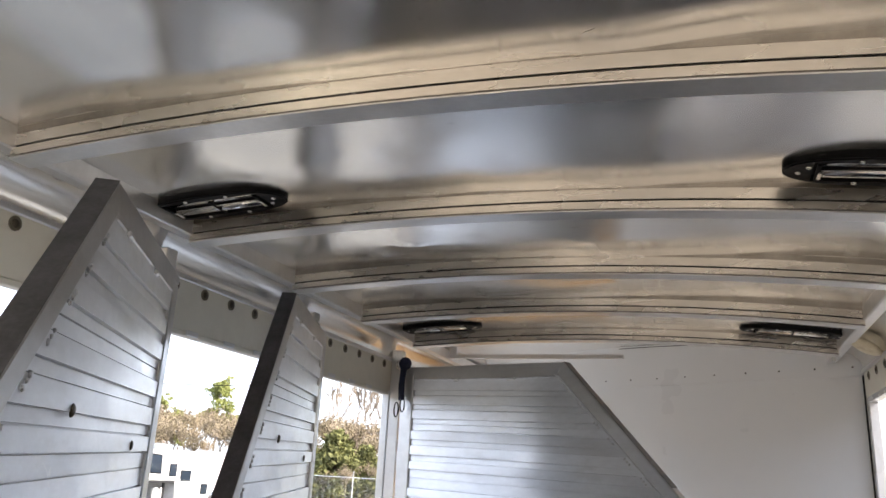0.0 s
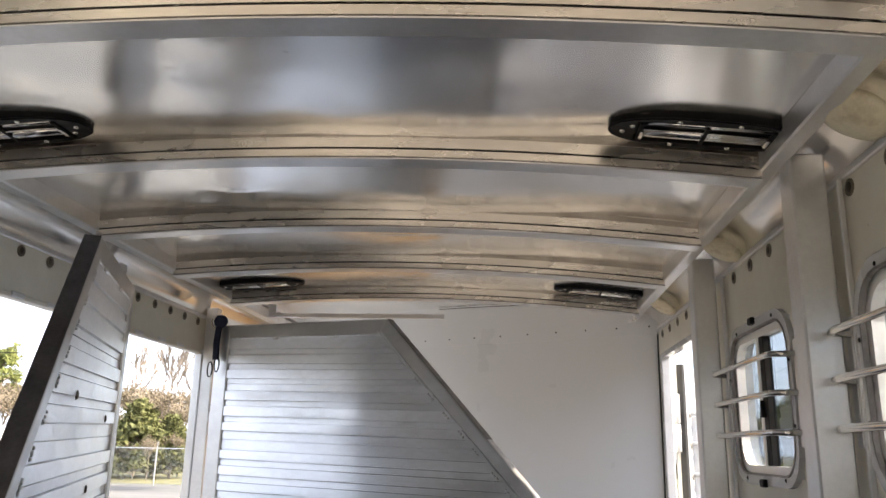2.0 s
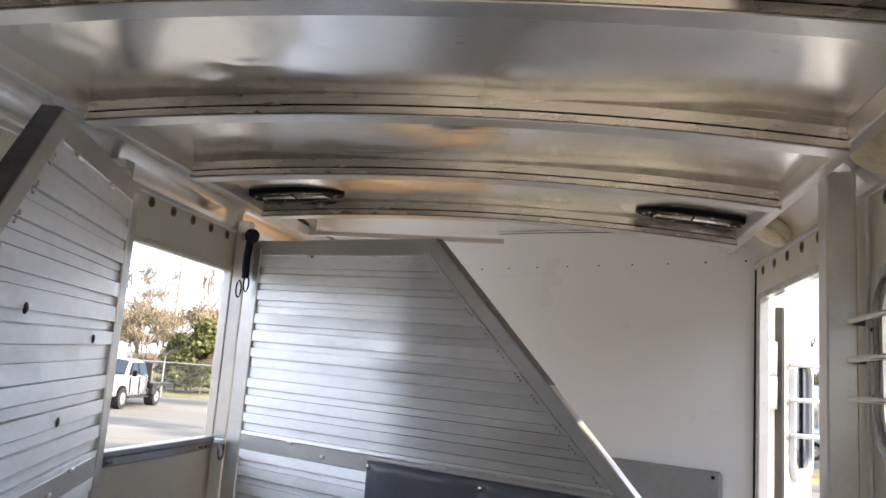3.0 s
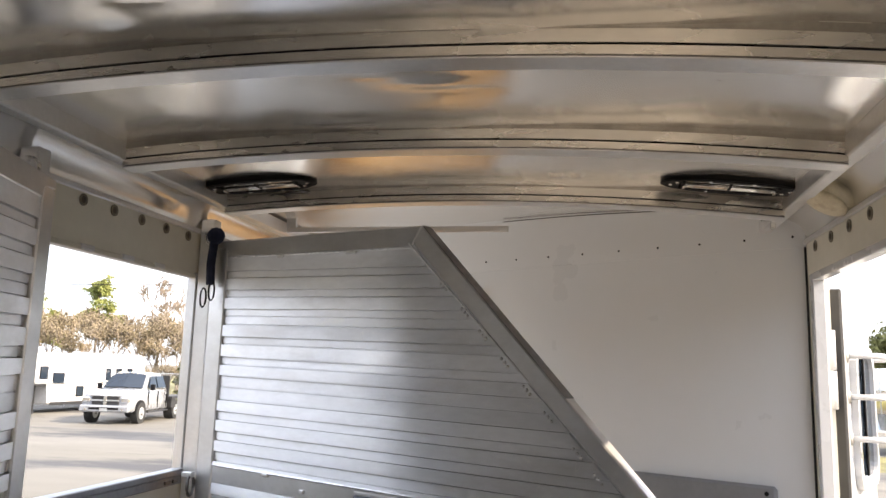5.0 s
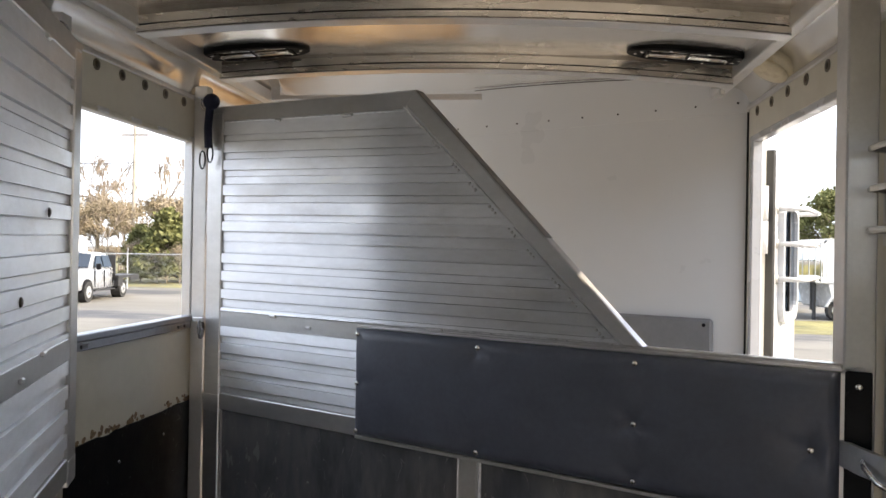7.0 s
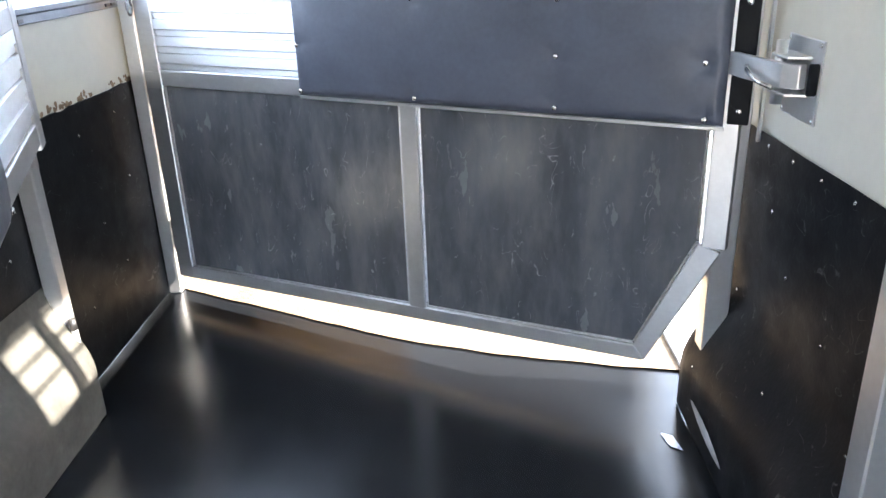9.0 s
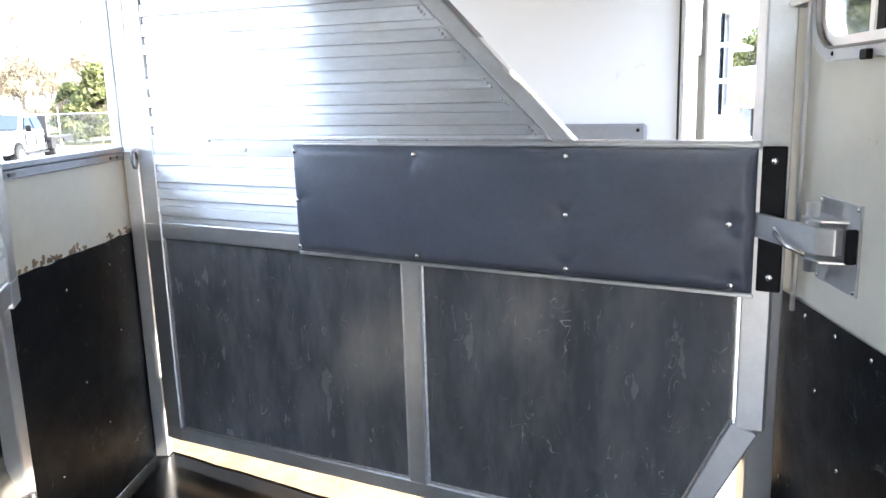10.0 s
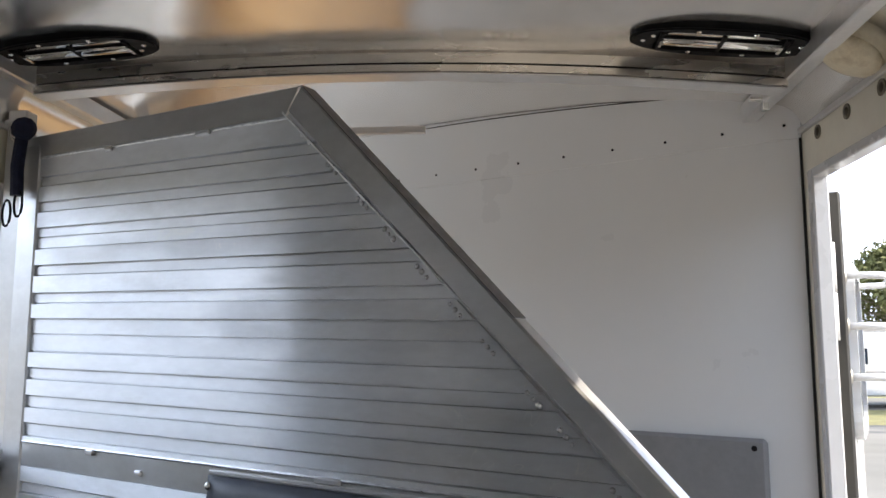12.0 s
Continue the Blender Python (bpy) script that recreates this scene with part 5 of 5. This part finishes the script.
# ---- trees ----
def limbs(bm, p, d, length, r, depth, rnd, spread=0.55, up=0.15):
    q = p
    pts = [p]
    for k in range(3):
        d = (d + Vector((rnd.uniform(-1, 1), rnd.uniform(-1, 1), rnd.uniform(-0.4, 1))) * 0.12).normalized()
        q = q + d * length / 3
        pts.append(q)
    tube(bm, pts, max(r, 0.036), 5 if depth > 3 else 3, max(r * 0.66, 0.028))
    if depth <= 0:
        return [q]
    out = [q]
    for k in range(rnd.choice((2, 3, 3))):
        a = rnd.uniform(0, 2 * math.pi)
        side = d.orthogonal().normalized()
        side.rotate(Matrix.Rotation(a, 3, d))
        nd = (d + side * rnd.uniform(0.6, 1.2) * spread + Vector((0, 0, up))).normalized()
        start = pts[rnd.choice((2, 3, 3))]
        out += limbs(bm, start, nd, length * rnd.uniform(0.62, 0.84), r * 0.66, depth - 1, rnd, spread, up)
    return out


def leaves(bm, c, rad, count, size, rnd, flat=1.0):
    for _ in range(count):
        v = Vector((rnd.gauss(0, 1), rnd.gauss(0, 1), rnd.gauss(0, 1))).normalized() * rad * rnd.random() ** 0.4
        v.z *= flat
        p = c + v
        n = Vector((rnd.uniform(-1, 1), rnd.uniform(-1, 1), rnd.uniform(-0.3, 1))).normalized()
        u = n.orthogonal().normalized()
        u.rotate(Matrix.Rotation(rnd.uniform(0, 6.3), 3, n))
        w = n.cross(u)
        s = size * rnd.uniform(0.5, 1.3)
        bm.faces.new([bm.verts.new(q) for q in (p - u * s, p + w * s * 0.45, p + u * s, p - w * s * 0.45)])


def bare_tree(label, seed, h, depth=5, bark=None, leaf=None, leaf_n=0, spread=0.55):
    rnd = random.Random(seed)
    t = thing("bare_tree", label, "tree", "bare trees")
    bm = B()
    tube(bm, [(0, 0, -0.1), (0.05, 0, h * 0.14), (0.0, 0.05, h * 0.28)], h * 0.017, 8, h * 0.013)
    part("trunk", bm, bark or M_BARK, t)
    bm = B()
    ends = limbs(bm, Vector((0, 0.05, h * 0.27)), Vector((0, 0, 1)), h * 0.26, h * 0.011, depth, rnd, spread)
    tagged(part("crown", bm, M_TWIG, t, "bare tan branches"), kind="stuff")
    if leaf_n:
        bm = B()
        for e in ends:
            leaves(bm, e, h * 0.085, leaf_n, 0.075, rnd)
        tagged(part("leaf_litter", bm, leaf, t, "dry leaves still hanging"), kind="stuff")
    return t


def conifer(label, seed, h, wide, material, start, count, name="evergreen_tree", top=0.15):
    rnd = random.Random(seed)
    t = thing(name, label, "tree", "evergreens")
    part("trunk", tube(B(), [(0, 0, -0.1), (0.06, 0, h * 0.5), (0, 0, h * 0.97)], h * 0.014, 7, 0.03), M_BARK, t)
    bm, bl = B(), B()
    for i in range(count):
        f = rnd.random() ** 0.85
        z = h * (start + (1 - start) * f)
        prof = (1 - f) ** 0.7 * (0.75 + 0.5 * rnd.random()) + top * (1 - f)
        rr = wide * prof
        a = rnd.uniform(0, 2 * math.pi)
        e = Vector((rr * math.cos(a), rr * math.sin(a), z + rr * 0.18))
        tube(bl, [(0, 0, z - 0.1), e], 0.03, 3, 0.012)
        leaves(bm, e, 0.30 + 0.18 * wide * rnd.random(), 26, 0.17, rnd, 0.7)
        leaves(bm, e * 0.6 + Vector((0, 0, z * 0.4)), 0.35 + 0.1 * wide, 16, 0.17, rnd, 0.7)
    tagged(part("limbs", bl, M_BARK, t), kind="stuff")
    tagged(part("crown", bm, material, t), kind="stuff")
    return t


def pine(label, seed, h):
    rnd = random.Random(seed)
    t = thing("pine_tree", label, "tree", "pines")
    part("trunk", tube(B(), [(0, 0, -0.1), (0.1, 0, h * 0.4), (-0.05, 0.1, h * 0.93)], h * 0.016, 8, 0.06), M_BARK, t)
    bm, bl = B(), B()
    for i in range(34):
        f = rnd.random()
        z = h * (0.50 + 0.48 * f)
        rr = h * 0.20 * (1 - 0.75 * f) * rnd.uniform(0.5, 1.15)
        a = rnd.uniform(0, 6.3)
        e = Vector((rr * math.cos(a), rr * math.sin(a), z + rr * 0.25))
        tube(bl, [(0, 0, z - 0.3), e], 0.06, 4, 0.02)
        for k in range(4):
            leaves(bm, e + Vector((rnd.gauss(0, 0.4), rnd.gauss(0, 0.4), rnd.gauss(0, 0.25))), h * 0.045, 46, 0.17, rnd, 0.6)
    tagged(part("limbs", bl, M_BARK, t), kind="stuff")
    tagged(part("crown", bm, M_PINE, t, "yellow-green needle clumps"), kind="stuff")
    return t


def put(t, m):
    t.matrix_basis = m
    return t


def again(t, m, s=1.0):
    c = copy_thing(t, m)
    c.scale = (s, s, s)
    return c


def spot(az, dist, rot=0.0):
    a = radians(az)
    return pose(0.3 + dist * math.sin(a), 1.3 + dist * math.cos(a), GZ, 0, 0, rot)


T1 = put(bare_tree("tall bare deciduous tree beyond the fence", 3, 8.2, 6), spot(-31.3, 62))
T2 = put(bare_tree("slim bare tree beyond the fence", 11, 9.0, 5, spread=0.35), spot(-25.4, 58))
T3 = put(bare_tree("small tree with dry tan leaves beyond the fence", 5, 4.6, 5, None, M_DEAD, 8, 0.6), spot(-33.0, 58))
again(T2, spot(-24.2, 60, 130)), again(T2, spot(-27.0, 66, 40), 1.05), again(T2, spot(-23.2, 64, 210))
again(T1, spot(-29.6, 70, 80), 0.9), again(T1, spot(-33.6, 74, 200), 0.75)
for i, az in enumerate((-40.5, -39.2, -38.0, -36.4, -35.0, -34.2, -32.2, -31.4, -30.6, -29.8, -28.6, -26.0, -24.8, -23.4, -22.0, -20.0)):
    again(T3, spot(az, 52 + (i * 7 % 11), i * 67), 0.75 + 0.06 * (i * 5 % 7))
for i in range(16):
    again(T3, spot(-43 + 1.45 * i, 74 + (i * 5 % 9), i * 51), 1.25 + 0.10 * (i % 3))
for i in range(9):
    again(T1, spot(-41.5 + 2.1 * i, 78 + (i * 7 % 10), i * 77), 0.62 + 0.07 * (i * 3 % 4))
for i in range(14):
    again(T3, spot(-41.0 + 1.5 * i, 47 + (i * 3 % 5), i * 93), 0.42 + 0.05 * (i % 3))
# unseen trees to the left and rear, added to darken the metal's reflections
for i in range(26):
    again(T3, spot(-46 - 5.1 * i, 44 + (i * 7 % 17), i * 61), 1.0 + 0.12 * (i * 5 % 6))
for i in range(10):
    again(T1, spot(-50 - 13 * i, 58 + (i * 7 % 13), i * 43), 0.8 + 0.08 * (i % 4))
P1 = put(pine("yellow-green pine standing above the tree line", 8, 10.4), spot(-35.4, 84))
again(P1, spot(-62, 60, 70), 0.8), again(P1, spot(-96, 56, 170), 0.9), again(P1, spot(-39.4, 90, 70), 0.85), again(P1, spot(-37.9, 96, 200), 0.75), again(P1, spot(-41.5, 92, 20), 0.8)
C1 = put(conifer("dark green cedar beyond the fence", 4, 4.4, 1.7, M_CEDAR, 0.06, 130), spot(-26.9, 50))
again(C1, spot(-24.6, 51, 90), 0.82), again(C1, spot(-28.6, 52, 200), 0.78), again(C1, spot(-25.6, 53, 30), 0.9)
C2 = put(conifer("broad olive-green evergreen behind the parked trailers", 9, 6.6, 3.2, M_CEDAR, 0.05, 190, top=0.5), spot(19.9, 58))
again(C2, spot(24.8, 60, 80), 1.3), again(C2, spot(17.2, 75, 10), 0.8), again(C2, spot(28, 66, 140), 1.2)
for i, az in enumerate((13.5, 15.5, 16.6, 18.0, 22.4, 26.5, 30)):
    again(T3, spot(az, 64 + (i * 5 % 9), i * 40), 0.9)
again(T1, spot(15.8, 60, 20), 0.8)
# more unseen evergreens beside and behind, added to dim the mirrored horizon
for i in range(11):
    again(C2, spot(-54 - 8.5 * i, 40 + (i * 5 % 9), i * 59), 0.80 + 0.09 * (i * 3 % 4))
for i in range(13):
    again(C2, spot(118 + 9.5 * i, 38 + (i * 7 % 9), i * 71), 1.25 + 0.12 * (i * 3 % 5))

# utility pole and wire
t = thing("utility_pole", "weathered wooden utility pole beyond the fence", "utility pole", m=spot(-29.1, 63))
part("pole", tube(B(), [(0, 0, 0), (0, 0, 11.5)], 0.16, 10, 0.11), M_POLE, t)
part("crossarm", box(B(), -1.1, 1.1, -0.06, 0.06, 10.7, 10.85), M_POLE, t)
t = thing("power_line", "black overhead power line", "cable")
a0, b0 = spot(-29.1, 62.6).translation, spot(-52, 75).translation
pts = []
for i in range(25):
    f = i / 24
    q = a0.lerp(b0, f)
    pts.append((q.x, q.y, GZ + 8.6 - 3.0 * f * (1 - f) * 0.6))
part("wire", tube(B(), pts, 0.03, 4), M_BLACK, t)

# the trailer's own running gear, under the floor
ch = thing("trailer_chassis", "black steel chassis with tandem wheels under the trailer", "chassis", kind="structure")
for x in (-0.75, 0.72):
    part("frame_rail", box(B(), x - 0.04, x + 0.04, 0.0, 5.4, -0.26, -0.101, 0.005), M_STEELDK, ch)
for y in (0.4, 1.6, 2.4, 3.6, 4.8):
    part("crossmember", box(B(), -0.708, 0.678, y - 0.03, y + 0.03, -0.22, -0.102), M_STEELDK, ch)
for y in (1.55, 2.35):
    part("axle", tube(B(), [(-0.98, y, GZ + 0.35), (0.95, y, GZ + 0.35)], 0.045, 8), M_STEELDK, ch)
    for x in (-0.99, 0.96):
        w = part("wheel", tube(B(), [(x - 0.10, y, GZ + 0.35), (x + 0.10, y, GZ + 0.35)], 0.35, 24), M_TYRE, ch)
        part("rim", tube(B(), [(x - 0.11, y, GZ + 0.35), (x + 0.11, y, GZ + 0.35)], 0.2, 18), M_GALV, w)
